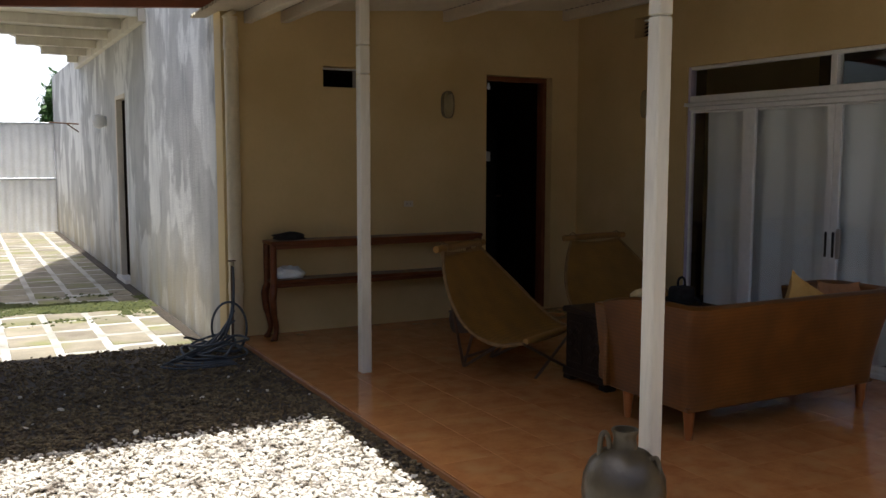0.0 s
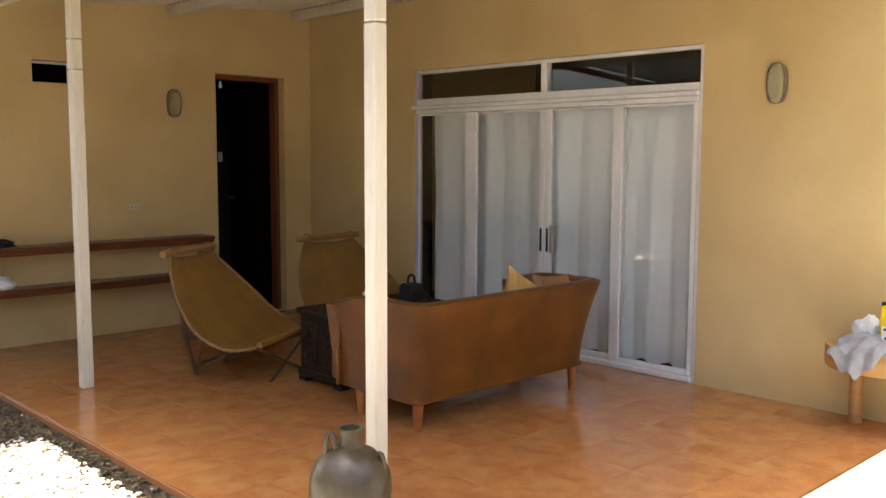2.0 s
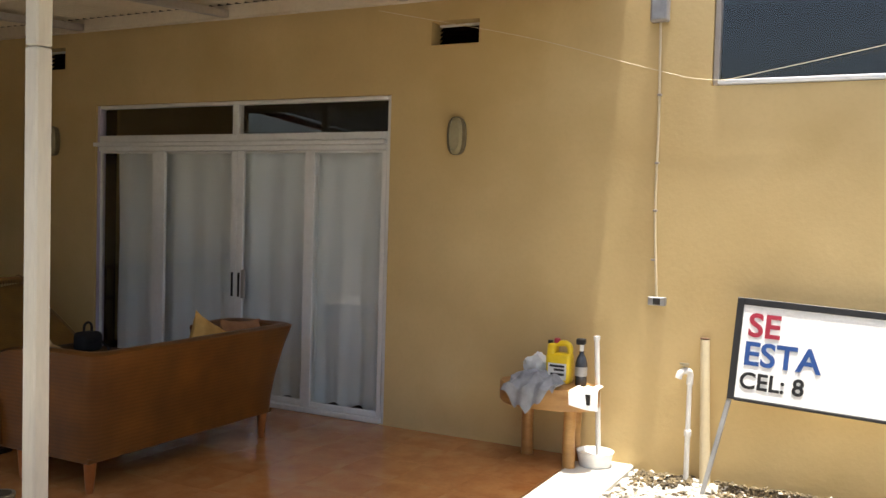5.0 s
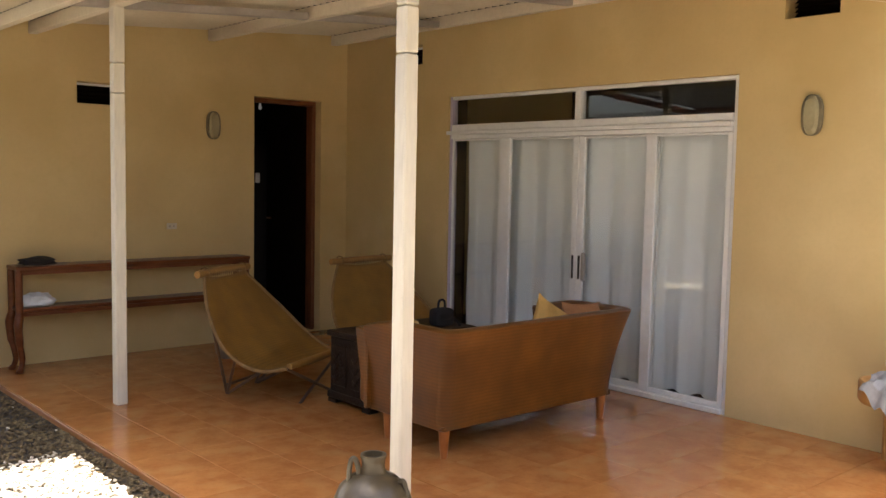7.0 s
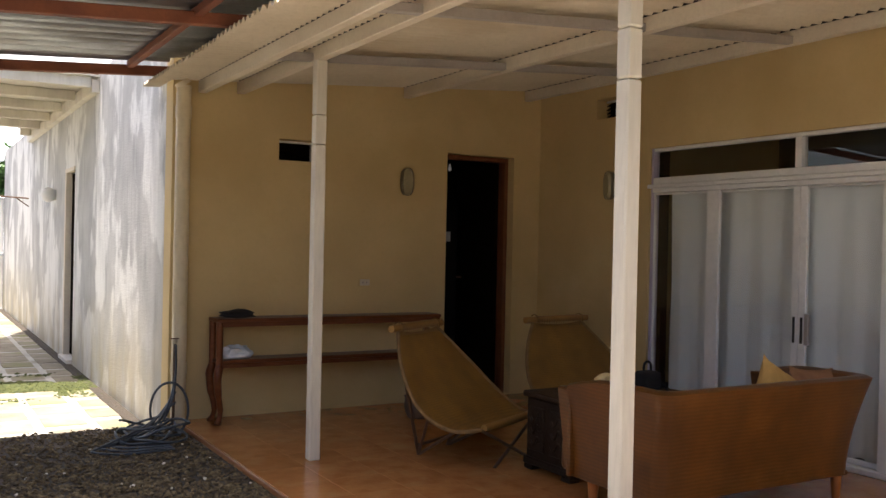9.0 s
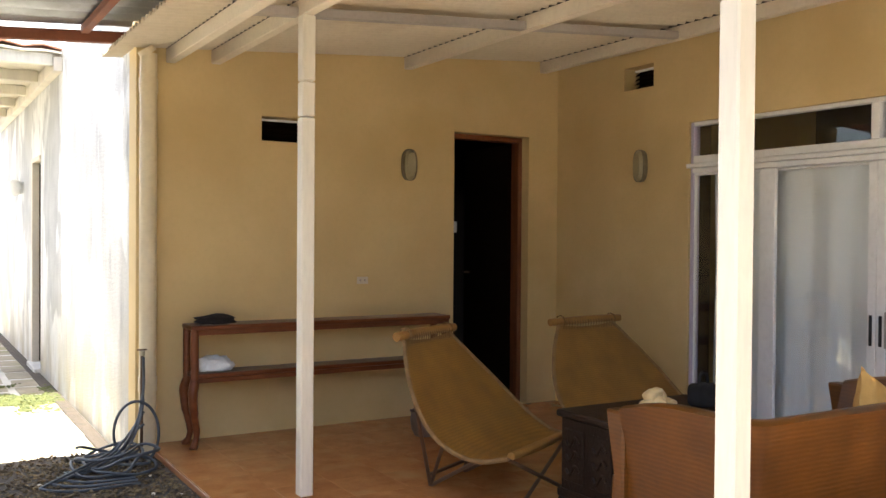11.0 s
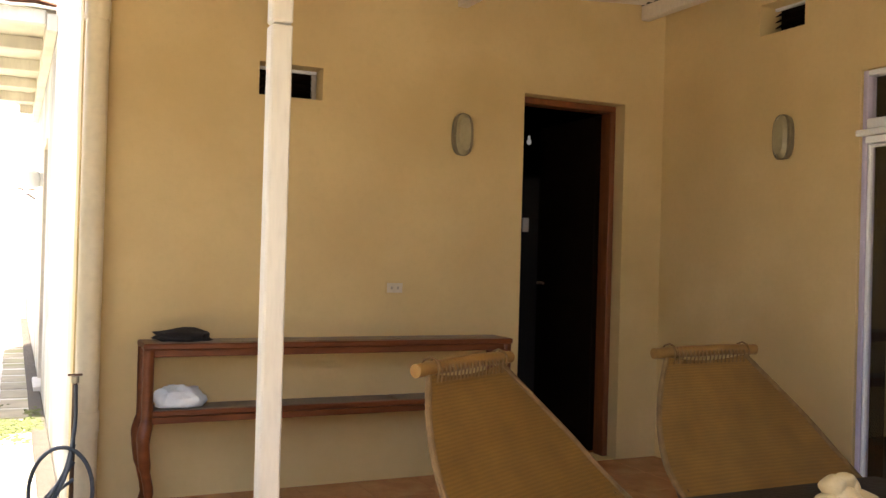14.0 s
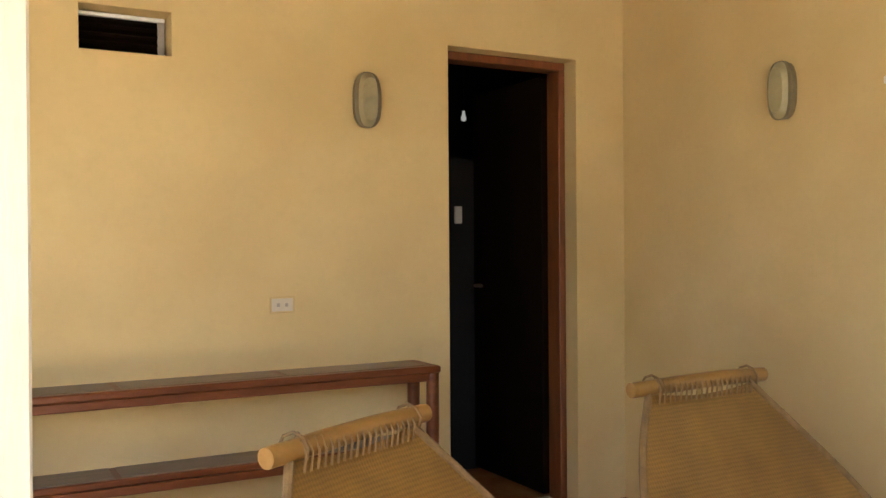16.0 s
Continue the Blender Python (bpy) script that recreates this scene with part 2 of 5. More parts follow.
LAMP_RIM = material("aged_lamp_rim", (0.13, 0.105, 0.06), (0.22, 0.18, 0.10), 0.5, scale=12, fine=70, bump=0.2)
HOSE = material("blue_grey_hose", (0.035, 0.045, 0.058), (0.075, 0.092, 0.11), 0.5, scale=9)
YELLOW = material("yellow_plastic", (0.72, 0.50, 0.01), (0.80, 0.60, 0.02), 0.35, scale=5, fine=30, bump=0.02)
PAPER = material("white_paper", (0.76, 0.76, 0.74), (0.84, 0.84, 0.82), 0.7, scale=6)
RED = material("red_paint", (0.26, 0.012, 0.03), (0.34, 0.02, 0.045), 0.5, scale=8)
BLUE = material("blue_paint", (0.012, 0.05, 0.20), (0.02, 0.075, 0.27), 0.5, scale=8)
GREY_CLOTH = material("grey_cloth", (0.22, 0.23, 0.25), (0.34, 0.35, 0.37), 0.95, scale=16, fine=220, bump=0.5)
BAG_PLASTIC = material("white_plastic_bag", (0.62, 0.66, 0.68), (0.76, 0.79, 0.80), 0.35, scale=12, fine=40, bump=0.3)
GOLD_CLOTH = material("ochre_cushion_cloth", (0.46, 0.27, 0.07), (0.58, 0.36, 0.11), 0.9, scale=12, fine=200, bump=0.4)
BROWN_CLOTH = material("brown_cushion_cloth", (0.26, 0.12, 0.05), (0.36, 0.18, 0.08), 0.9, scale=12, fine=200, bump=0.4)
CREAM_STONE = material("cream_carved_stone", (0.58, 0.42, 0.19), (0.72, 0.57, 0.31), 0.5, scale=9, fine=60, bump=0.2)
RUBBER_BOTTLE = material("dark_bottle", (0.02, 0.022, 0.03), (0.045, 0.05, 0.06), 0.25, scale=7)
MOSS = material("green_moss", (0.045, 0.058, 0.012), (0.095, 0.105, 0.022), 0.95, scale=20, fine=90, bump=0.4)
CONSOLE_INSET = material("dusty_wood_inset", (0.15, 0.11, 0.075), (0.24, 0.185, 0.135), 0.5, scale=6, fine=50, bump=0.1, streak=(1, 6, 6))
ROOF_TILE = material("clay_roof_tile", (0.42, 0.17, 0.09), (0.58, 0.28, 0.16), 0.85, scale=7, fine=50, bump=0.4, vary=0.1)
LEAF = material("tree_leaf", (0.035, 0.09, 0.018), (0.09, 0.19, 0.04), 0.6, scale=7, bump=0)
BARK = material("bark", (0.10, 0.075, 0.05), (0.18, 0.14, 0.10), 0.95, scale=9, bump=0.6)
CHROME = material("dull_brass", (0.42, 0.36, 0.24), (0.55, 0.48, 0.34), 0.35, metal=0.9, scale=20, bump=0.05)
CONCRETE = material("pale_concrete", (0.56, 0.53, 0.47), (0.68, 0.65, 0.58), 0.85, scale=3, fine=60, bump=0.3)
SILVER = material("grey_steel_leg", (0.30, 0.30, 0.30), (0.42, 0.42, 0.42), 0.5, metal=0.6, scale=9)
TERRACOTTA = material("dark_clay_pot", (0.10, 0.07, 0.05), (0.17, 0.12, 0.09), 0.8, scale=8)
# near-black stand-in for shade in doorways, vents and door reveals
SHADE_BLACK = material("black_stained_wood", (0.006, 0.0032, 0.0015), (0.010, 0.0055, 0.003), 0.85, scale=9, spec=0.03)
GLASS = glass("window_glass")


# ---- mesh helpers ----
def part(name, bm, mat, parent=None, label="", smooth=False, local=False):
    me = bpy.data.meshes.new(name)
    bmesh.ops.recalc_face_normals(bm, faces=bm.faces)
    bm.to_mesh(me)
    bm.free()
    me.materials.append(mat)
    if smooth:
        me.shade_smooth()
        me.set_sharp_from_angle(angle=radians(40))
    ob = new(name, me)
    if parent:
        ob.parent = parent
    if parent and not local:
        ob.matrix_parent_inverse = parent.matrix_basis.inverted()
    if label:
        tagged(ob, label)
    return ob


def thing(name, label, category, at=(0, 0, 0), group="", kind=""):
    e = new(name)
    e.location = at
    e.empty_display_size = 0.1
    return tagged(e, label, category, group, kind)


def box(x0, x1, y0, y1, z0, z1, bevel=0.004, bm=None, m=None, seg=1):
    b = bm or bmesh.new()
    made = bmesh.ops.create_cube(b, size=1.0)
    vs = made["verts"]
    for v in vs:
        v.co = Vector((x0 + (v.co.x + 0.5) * (x1 - x0), y0 + (v.co.y + 0.5) * (y1 - y0), z0 + (v.co.z + 0.5) * (z1 - z0)))
    if bevel:
        es = list({e for v in vs for e in v.link_edges})
        r = bmesh.ops.bevel(b, geom=es, offset=bevel, segments=seg, affect="EDGES", profile=0.5)
        vs = list({v for f in r["faces"] for v in f.verts} | {v for v in vs if v.is_valid})
    if m is not None:
        bmesh.ops.transform(b, matrix=m, verts=vs)
    return b


def tube(points, radius, sides=10, bm=None, caps=True):
    """A round bar through points; radius is one number or one for each point."""
    b = bm or bmesh.new()
    pts = [Vector(p) for p in points]
    rad = radius if isinstance(radius, (list, tuple)) else [radius] * len(pts)
    rings, side = [], None
    for i, p in enumerate(pts):
        d = (pts[min(i + 1, len(pts) - 1)] - pts[max(i - 1, 0)]).normalized()
        if side is None:
            side = d.orthogonal().normalized()
        else:
            side = (side - d * side.dot(d)).normalized()
        up = d.cross(side)
        rings.append([b.verts.new(p + rad[i] * (math.cos(a) * side + math.sin(a) * up)) for a in (2 * math.pi * k / sides for k in range(sides))])
    for r0, r1 in zip(rings, rings[1:]):
        for k in range(sides):
            b.faces.new((r0[k], r0[(k + 1) % sides], r1[(k + 1) % sides], r1[k]))
    if caps:
        b.faces.new(rings[0][::-1])
        b.faces.new(rings[-1])
    return b


def smooth_path(points, steps=6):
    """A Catmull-Rom curve through points."""
    p = [Vector(q) for q in points]
    p = [2 * p[0] - p[1]] + p + [2 * p[-1] - p[-2]]
    out = []
    for i in range(1, len(p) - 2):
        for k in range(steps):
            t = k / steps
            a, b, c, d = p[i - 1:i + 3]
            out.append(0.5 * (2 * b + (c - a) * t + (2 * a - 5 * b + 4 * c - d) * t * t + (3 * b - a - 3 * c + d) * t ** 3))
    return out + [p[-2]]


def lathe(profile, at=(0, 0, 0), sides=28, bm=None):
    b = bm or bmesh.new()
    rings = []
    for r, z in profile:
        rings.append([b.verts.new((at[0] + r * math.cos(a), at[1] + r * math.sin(a), at[2] + z)) for a in (2 * math.pi * k / sides for k in range(sides))])
    for r0, r1 in zip(rings, rings[1:]):
        for k in range(sides):
            b.faces.new((r0[k], r0[(k + 1) % sides], r1[(k + 1) % sides], r1[k]))
    b.faces.new(rings[0][::-1])
    b.faces.new(rings[-1])
    return b


def sheet(rows, thick=0.0, bm=None):
    """A surface through a grid of points, closed into a slab when thick."""
    b = bm or bmesh.new()
    grid = [[b.verts.new(p) for p in row] for row in rows]
    faces = []
    for i in range(len(grid) - 1):
        for j in range(len(grid[0]) - 1):
            faces.append(b.faces.new((grid[i][j], grid[i][j + 1], grid[i + 1][j + 1], grid[i + 1][j])))
    if thick:
        bmesh.ops.recalc_face_normals(b, faces=faces)
        bmesh.ops.solidify(b, geom=faces, thickness=thick)
    return b


def pillow(w, h, d, m, bm=None, n=14, pinch=0.12):
    """A stuffed shape with pinched corners, w by h, d thick, centred, moved by m."""
    b = bm or bmesh.new()
    for s in (1, -1):
        grid = []
        for i in range(n + 1):
            row = []
            for j in range(n + 1):
                u, v = 2 * i / n - 1, 2 * j / n - 1
                q = (1 - u ** 2) ** 0.5 * (1 - v ** 2) ** 0.5
                e = 1 - pinch * (1 - abs(u) ** 3) * abs(v) ** 2
                g = 1 - pinch * (1 - abs(v) ** 3) * abs(u) ** 2
                row.append(b.verts.new(m @ Vector((u * w / 2 * g, s * d / 2 * q ** 0.8 + 0.006 * noise.noise((u * 3, v * 3, s)), v * h / 2 * e))))
            grid.append(row)
        for i in range(n):
            for j in range(n):
                b.faces.new((grid[i][j], grid[i + 1][j], grid[i + 1][j + 1], grid[i][j + 1]))
    bmesh.ops.remove_doubles(b, verts=b.verts, dist=0.0008)
    return b


def wall_with_holes(us, vs, holes, depth0, depth1, place):
    """A wall with openings: us and vs are its limits, holes (u0, u1, v0, v1), place turns (u, depth, v) into a point."""
    b = bmesh.new()
    uu = sorted({*us, *(h[0] for h in holes), *(h[1] for h in holes)})
    vv = sorted({*vs, *(h[2] for h in holes), *(h[3] for h in holes)})
    made = {}

    def vert(i, j, k):
        if (i, j, k) not in made:
            made[i, j, k] = b.verts.new(place(uu[i], (depth0, depth1)[k], vv[j]))
        return made[i, j, k]

    def solid(i, j):
        if not (0 <= i < len(uu) - 1 and 0 <= j < len(vv) - 1):
            return False
        cu, cv = (uu[i] + uu[i + 1]) / 2, (vv[j] + vv[j + 1]) / 2
        return not any(h[0] < cu < h[1] and h[2] < cv < h[3] for h in holes)

    for i in range(len(uu) - 1):
        for j in range(len(vv) - 1):
            if not solid(i, j):
                continue
            for k in (0, 1):
                b.faces.new((vert(i, j, k), vert(i + 1, j, k), vert(i + 1, j + 1, k), vert(i, j + 1, k)))
            for di, dj, e in ((-1, 0, ((0, 0), (0, 1))), (1, 0, ((1, 0), (1, 1))), (0, -1, ((0, 0), (1, 0))), (0, 1, ((0, 1), (1, 1)))):
                if not solid(i + di, j + dj):
                    (a, c), (d, f) = e
                    b.faces.new((vert(i + a, j + c, 0), vert(i + d, j + f, 0), vert(i + d, j + f, 1), vert(i + a, j + c, 1)))
    return b


def structure(ob, label, category=""):
    return tagged(ob, label, category or ob.name.split("_")[0], kind="structure")


# ---- plan ----
XR, YB = 5.18, 6.75            # faces of the glazed wall and of the end wall
XE, YF = 1.95, 1.10            # outer and front edge of the porch floor
XG = 1.87                      # face of the grey wall
GROUND = -0.15
DOOR = (4.20, 4.895, 0.0, 2.118)
VENT_A = (2.685, 3.013, 1.958, 2.123)
SLIDE = (2.69, 5.315, 0.0, 2.108)
VENT_B = (2.09, 2.415, 2.40, 2.545)
VENT_C = (5.66, 5.965, 2.40, 2.565)
HIGH_WIN = (-0.75, 0.715, 2.09, 2.75)

wall_back = structure(part("wall_back", wall_with_holes((XG, 8.5), (-0.3, 3.3), [DOOR, VENT_A], YB, YB + 0.2, lambda u, d, v: (u, d, v)), PLASTER), "ochre plastered end wall of the porch")
wall_right = structure(part("wall_right", wall_with_holes((-6.0, YB), (-0.3, 3.3), [SLIDE, VENT_B, VENT_C, HIGH_WIN], XR, XR + 0.2, lambda u, d, v: (d, u, v)), PLASTER), "ochre plastered house wall with sliding door")
wall_grey = structure(part("wall_grey", wall_with_holes((YB + 0.2, 20.4), (-0.3, 3.02), [(11.26, 11.95, -0.3, 2.15)], XG, XG + 0.2, lambda u, d, v: (d, u, v)), GREY_PLASTER), "stained unpainted cement render wall")

# rooms behind the openings, closed and unlit; near-black colour adds to their shade
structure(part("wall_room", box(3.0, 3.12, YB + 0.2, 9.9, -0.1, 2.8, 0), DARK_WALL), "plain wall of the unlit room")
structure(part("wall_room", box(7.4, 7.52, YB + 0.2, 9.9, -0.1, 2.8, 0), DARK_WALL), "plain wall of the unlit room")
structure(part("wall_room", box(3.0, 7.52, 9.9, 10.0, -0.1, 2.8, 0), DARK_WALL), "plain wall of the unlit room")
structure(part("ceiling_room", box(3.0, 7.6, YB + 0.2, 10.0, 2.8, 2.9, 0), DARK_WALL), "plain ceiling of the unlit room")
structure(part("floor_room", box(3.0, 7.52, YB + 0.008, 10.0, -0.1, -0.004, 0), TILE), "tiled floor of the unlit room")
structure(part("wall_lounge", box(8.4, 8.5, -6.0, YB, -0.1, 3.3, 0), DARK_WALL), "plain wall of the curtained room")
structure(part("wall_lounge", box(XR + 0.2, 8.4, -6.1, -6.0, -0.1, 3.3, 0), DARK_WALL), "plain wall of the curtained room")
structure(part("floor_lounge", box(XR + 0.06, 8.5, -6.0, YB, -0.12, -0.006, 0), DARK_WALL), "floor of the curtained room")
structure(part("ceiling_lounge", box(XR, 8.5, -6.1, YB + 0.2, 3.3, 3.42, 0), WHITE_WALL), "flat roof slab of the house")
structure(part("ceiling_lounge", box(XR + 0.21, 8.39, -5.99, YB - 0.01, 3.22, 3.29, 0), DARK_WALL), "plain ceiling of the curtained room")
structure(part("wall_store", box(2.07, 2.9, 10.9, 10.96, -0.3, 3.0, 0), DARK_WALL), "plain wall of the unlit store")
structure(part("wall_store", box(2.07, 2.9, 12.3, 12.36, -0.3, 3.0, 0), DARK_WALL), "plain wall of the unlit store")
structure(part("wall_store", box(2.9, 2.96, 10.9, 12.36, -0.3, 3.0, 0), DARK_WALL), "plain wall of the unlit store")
structure(part("ceiling_store", box(2.07, 3.0, YB + 0.2, 20.4, 3.02, 3.1, 0), WHITE_WALL), "flat roof slab of the grey wing")
# plain walls out of view that close the yard and block low sky
structure(part("wall_yard", box(-3.7, -3.5, -4.2, 20.6, -0.3, 2.7, 0), WHITE_WALL), "plain pale wall closing the yard out of view, blocking low sky")
structure(part("wall_yard", box(-3.7, XR + 0.2, -4.4, -4.2, -0.3, 2.7, 0), WHITE_WALL), "plain pale wall closing the yard out of view, blocking low sky")

# ---- ground ----
g = bmesh.new()
bmesh.ops.create_grid(g, x_segments=1, y_segments=1, size=600)
for v in g.verts:
    v.co.z = GROUND - 0.05
structure(part("ground", g, SOIL), "bare dark soil", "ground")
structure(part("paving_bed", box(-2.1, XG - 0.003, 6.86, 20.4, GROUND - 0.08, GROUND - 0.005, 0), JOINT), "pale mortar bed between stone pavers", "pavement")

slab = structure(part("floor", box(XE, XR - 0.002, YF + 0.27, YB - 0.002, GROUND - 0.05, -0.008, 0.006), GROUT), "porch slab with terracotta tiles", "floor")

# pale strip runs to the roof's shade line, sunlight partly put into its colour
structure(part("floor_border", box(XE - 0.01, XR - 0.004, YF - 0.05, YF + 0.265, GROUND - 0.05, 0.002, 0.01), CONCRETE), "pale concrete border of the porch floor, widened to the roof's shade line", "floor")

# ---- end wall openings ----
def door_frame():
    d = thing("door_1", "open dark doorway with a reddish wooden frame", "door", (4.55, YB + 0.1, 0), kind="structure")
    x0, x1, _, z1 = DOOR
    y0 = YB + 0.085
    part("frame_head", box(x0 + 0.002, x1 - 0.002, y0, y0 + 0.1, z1 - 0.04, z1 - 0.002, 0.004), DOOR_WOOD, d)
    part("frame_post", box(x0 + 0.002, x0 + 0.022, y0, y0 + 0.1, 0, z1 - 0.04, 0.004), DOOR_WOOD, d)
    part("frame_post", box(x1 - 0.04, x1 - 0.002, y0, y0 + 0.1, 0, z1 - 0.04, 0.004), DOOR_WOOD, d)
    # leaf takes the near-black colour so that it sinks into shade
    leaf = part("door_leaf", box(x1 - 0.06, x1 - 0.02, y0 + 0.12, y0 + 0.78, 0.01, z1 - 0.05, 0.004), SHADE_BLACK, d, "wooden leaf swung inward, coloured near-black for shade")
    part("door_handle", tube(smooth_path([(x1 - 0.06, y0 + 0.70, 1.02), (x1 - 0.10, y0 + 0.70, 1.02), (x1 - 0.105, y0 + 0.62, 1.02)], 4), 0.009, 8), STICK, leaf, smooth=True)
    return d


door_frame()


def louvre_vent(name, at, u, v, along_x):
    """A recessed louvred vent, shade put into its near-black blades and backing, in an opening u wide and v high."""
    e = thing(name, "recessed wall vent with dark louvre blades", "vent", at, kind="structure")
    w, h = u / 2, v / 2
    m = pose(0, 0, 0, 0, 0, 0 if along_x else -90)
    part("backing", box(-w, w, 0.15, 0.17, -h, h, 0, m=m), SHADE_BLACK, e, local=True)
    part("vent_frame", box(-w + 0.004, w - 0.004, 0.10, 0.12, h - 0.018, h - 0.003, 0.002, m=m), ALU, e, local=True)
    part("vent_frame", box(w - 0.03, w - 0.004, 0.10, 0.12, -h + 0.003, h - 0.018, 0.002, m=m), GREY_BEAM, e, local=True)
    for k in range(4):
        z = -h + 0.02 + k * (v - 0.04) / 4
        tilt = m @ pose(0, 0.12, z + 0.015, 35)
        part("louvre", box(-w + 0.006, w - 0.03, -0.02, 0.02, -0.002, 0.002, 0, m=tilt), SHADE_BLACK, e, local=True)
    return e


louvre_vent("vent_1", ((VENT_A[0] + VENT_A[1]) / 2, YB, (VENT_A[2] + VENT_A[3]) / 2), VENT_A[1] - VENT_A[0], VENT_A[3] - VENT_A[2], True)
for i, h in enumerate((VENT_B, VENT_C)):
    louvre_vent("vent_%d" % (i + 2), (XR, (h[0] + h[1]) / 2, (h[2] + h[3]) / 2), h[1] - h[0], h[3] - h[2], False)


# ---- sliding door ----
def sliding_door():
    d = thing("door_2", "white aluminium sliding glass door with a transom window", "door", (XR, 4.0, 0), kind="structure")
    y0, y1, _, z1 = SLIDE
    x0, x1 = XR + 0.012, XR + 0.075
    g = 0.003
    part("frame_jamb", box(x0, x1, y0 + g, y0 + 0.03, 0.0, z1 - g, 0.004), ALU, d)
    part("frame_jamb", box(x0, x1, y1 - 0.03, y1 - g, 0.0, z1 - g, 0.004), LILAC, d, "lilac shaded frame jamb")
    part("frame_head", box(x0, x1, y0 + 0.03, y1 - 0.03, z1 - 0.028, z1 - g, 0.004), ALU, d)
    part("transom_bar", box(x0 - 0.006, x1, y0 + 0.03, y1 - 0.03, 1.828, 1.878, 0.005), ALU, d)
    part("transom_bar", box(x0 - 0.03, x1, y0 + 0.03, y1 + 0.012, 1.797, 1.826, 0.005), ALU, d, "projecting drip rail")
    part("track", box(x0 - 0.012, x1, y0 + 0.03, y1 - 0.03, 1.762, 1.795, 0.004), ALU, d)
    part("transom_mullion", box(x0, x1, 3.932, 3.985, 1.878, z1 - 0.028, 0.004), ALU, d)
    part("sill_track", box(x0 - 0.02, x1, y0 + 0.03, y1 - 0.03, 0.0, 0.035, 0.005), ALU, d)
    for a, b in ((y0 + 0.03, 3.932), (3.985, y1 - 0.03)):
        p = part("transom_pane", box(x0 + 0.03, x0 + 0.035, a, b, 1.878, z1 - 0.028, 0), GLASS, d)
        p.visible_shadow = False
    # added near-black strips that darken the reveal as shade would
    part("jamb_lining", box(x1 + 0.002, XR + 0.198, y1 - 0.012, y1 - 0.003, 0.0, z1 - g, 0), SHADE_BLACK, d, "near-black strip in place of shade behind the jamb")
    part("jamb_lining", box(x1 + 0.002, XR + 0.198, y0 + 0.003, y0 + 0.012, 0.0, z1 - g, 0), SHADE_BLACK, d, "near-black strip in place of shade behind the jamb")
    part("jamb_lining", box(x1 + 0.002, XR + 0.198, y0 + 0.013, y1 - 0.013, z1 - 0.012, z1 - g, 0), SHADE_BLACK, d, "near-black strip in place of shade above the transom")
    # two fixed leaves outside, two sliding leaves between them meeting in the middle
    leaves = ((y0 + 0.032, 3.362, 0.006, 0.038, 0.078), (3.278, 3.963, 0.036, 0.05, 0.054), (3.965, 4.70, 0.036, 0.054, 0.05), (4.622, y1 - 0.032, 0.006, 0.118, 0.012))
    for a, b, off, sa, sb in leaves:
        xa = x0 + off
        leaf = part("door_leaf", box(xa, xa + 0.026, a, a + sa, 0.036, 1.760, 0.004), ALU, d)
        part("stile", box(xa, xa + 0.026, b - sb, b, 0.036, 1.760, 0.003), ALU, leaf)
        part("top_rail", box(xa + 0.001, xa + 0.025, a + sa, b - sb, 1.745, 1.759, 0.003), ALU, leaf)
        part("bottom_rail", box(xa + 0.001, xa + 0.025, a + sa, b - sb, 0.037, 0.072, 0.004), ALU, leaf)
        p = part("pane", box(xa + 0.010, xa + 0.015, a + sa, b - sb, 0.072, 1.745, 0), GLASS, leaf)
        p.visible_shadow = False
    for y in (3.995, 3.936):
        part("pull_slot", box(x0 + 0.031, x0 + 0.038, y - 0.009, y + 0.009, 0.735, 0.905, 0.002), BLACK, d, "black recessed pull")
    part("lock", box(x0 + 0.012, x0 + 0.034, 3.868, 3.90, 0.73, 0.93, 0.004), GREY_BEAM, d, "grey latch bar")
    return d


sliding_door()


def curtain(y0, y1, x, z0, z1, seed):
    rng = random.Random(seed)
    ph = [rng.uniform(0, 6.28) for _ in range(4)]
    rows = []
    for k in range(13):
        s = k / 12
        row = []
        for i in range(161):
            u = i / 160
            y = y0 + (y1 - y0) * u
            a = 0.016 * math.sin(u * 31 + ph[0] + 0.6 * math.sin(s * 3 + ph[2])) + 0.004 * math.sin(u * 83 + ph[1]) * s + 0.012 * math.sin(u * 13 + ph[3])
            row.append((x + a * (0.75 + 0.5 * s), y + 0.006 * math.sin(9 * s + u * 20), z0 + (z1 - z0) * (1 - s) + (0.012 * math.sin(u * 40) if k == 12 else 0)))
        rows.append(row)
    return part("curtain", sheet(rows), CURTAIN, smooth=True)


tagged(curtain(2.715, 3.99, XR + 0.14, 0.05, 1.80, 3), "white gathered curtain behind the sliding glass", "curtain", "curtains")
tagged(curtain(3.97, 5.205, XR + 0.135, 0.05, 1.80, 8), "white gathered curtain drawn short of the frame", "curtain", "curtains")


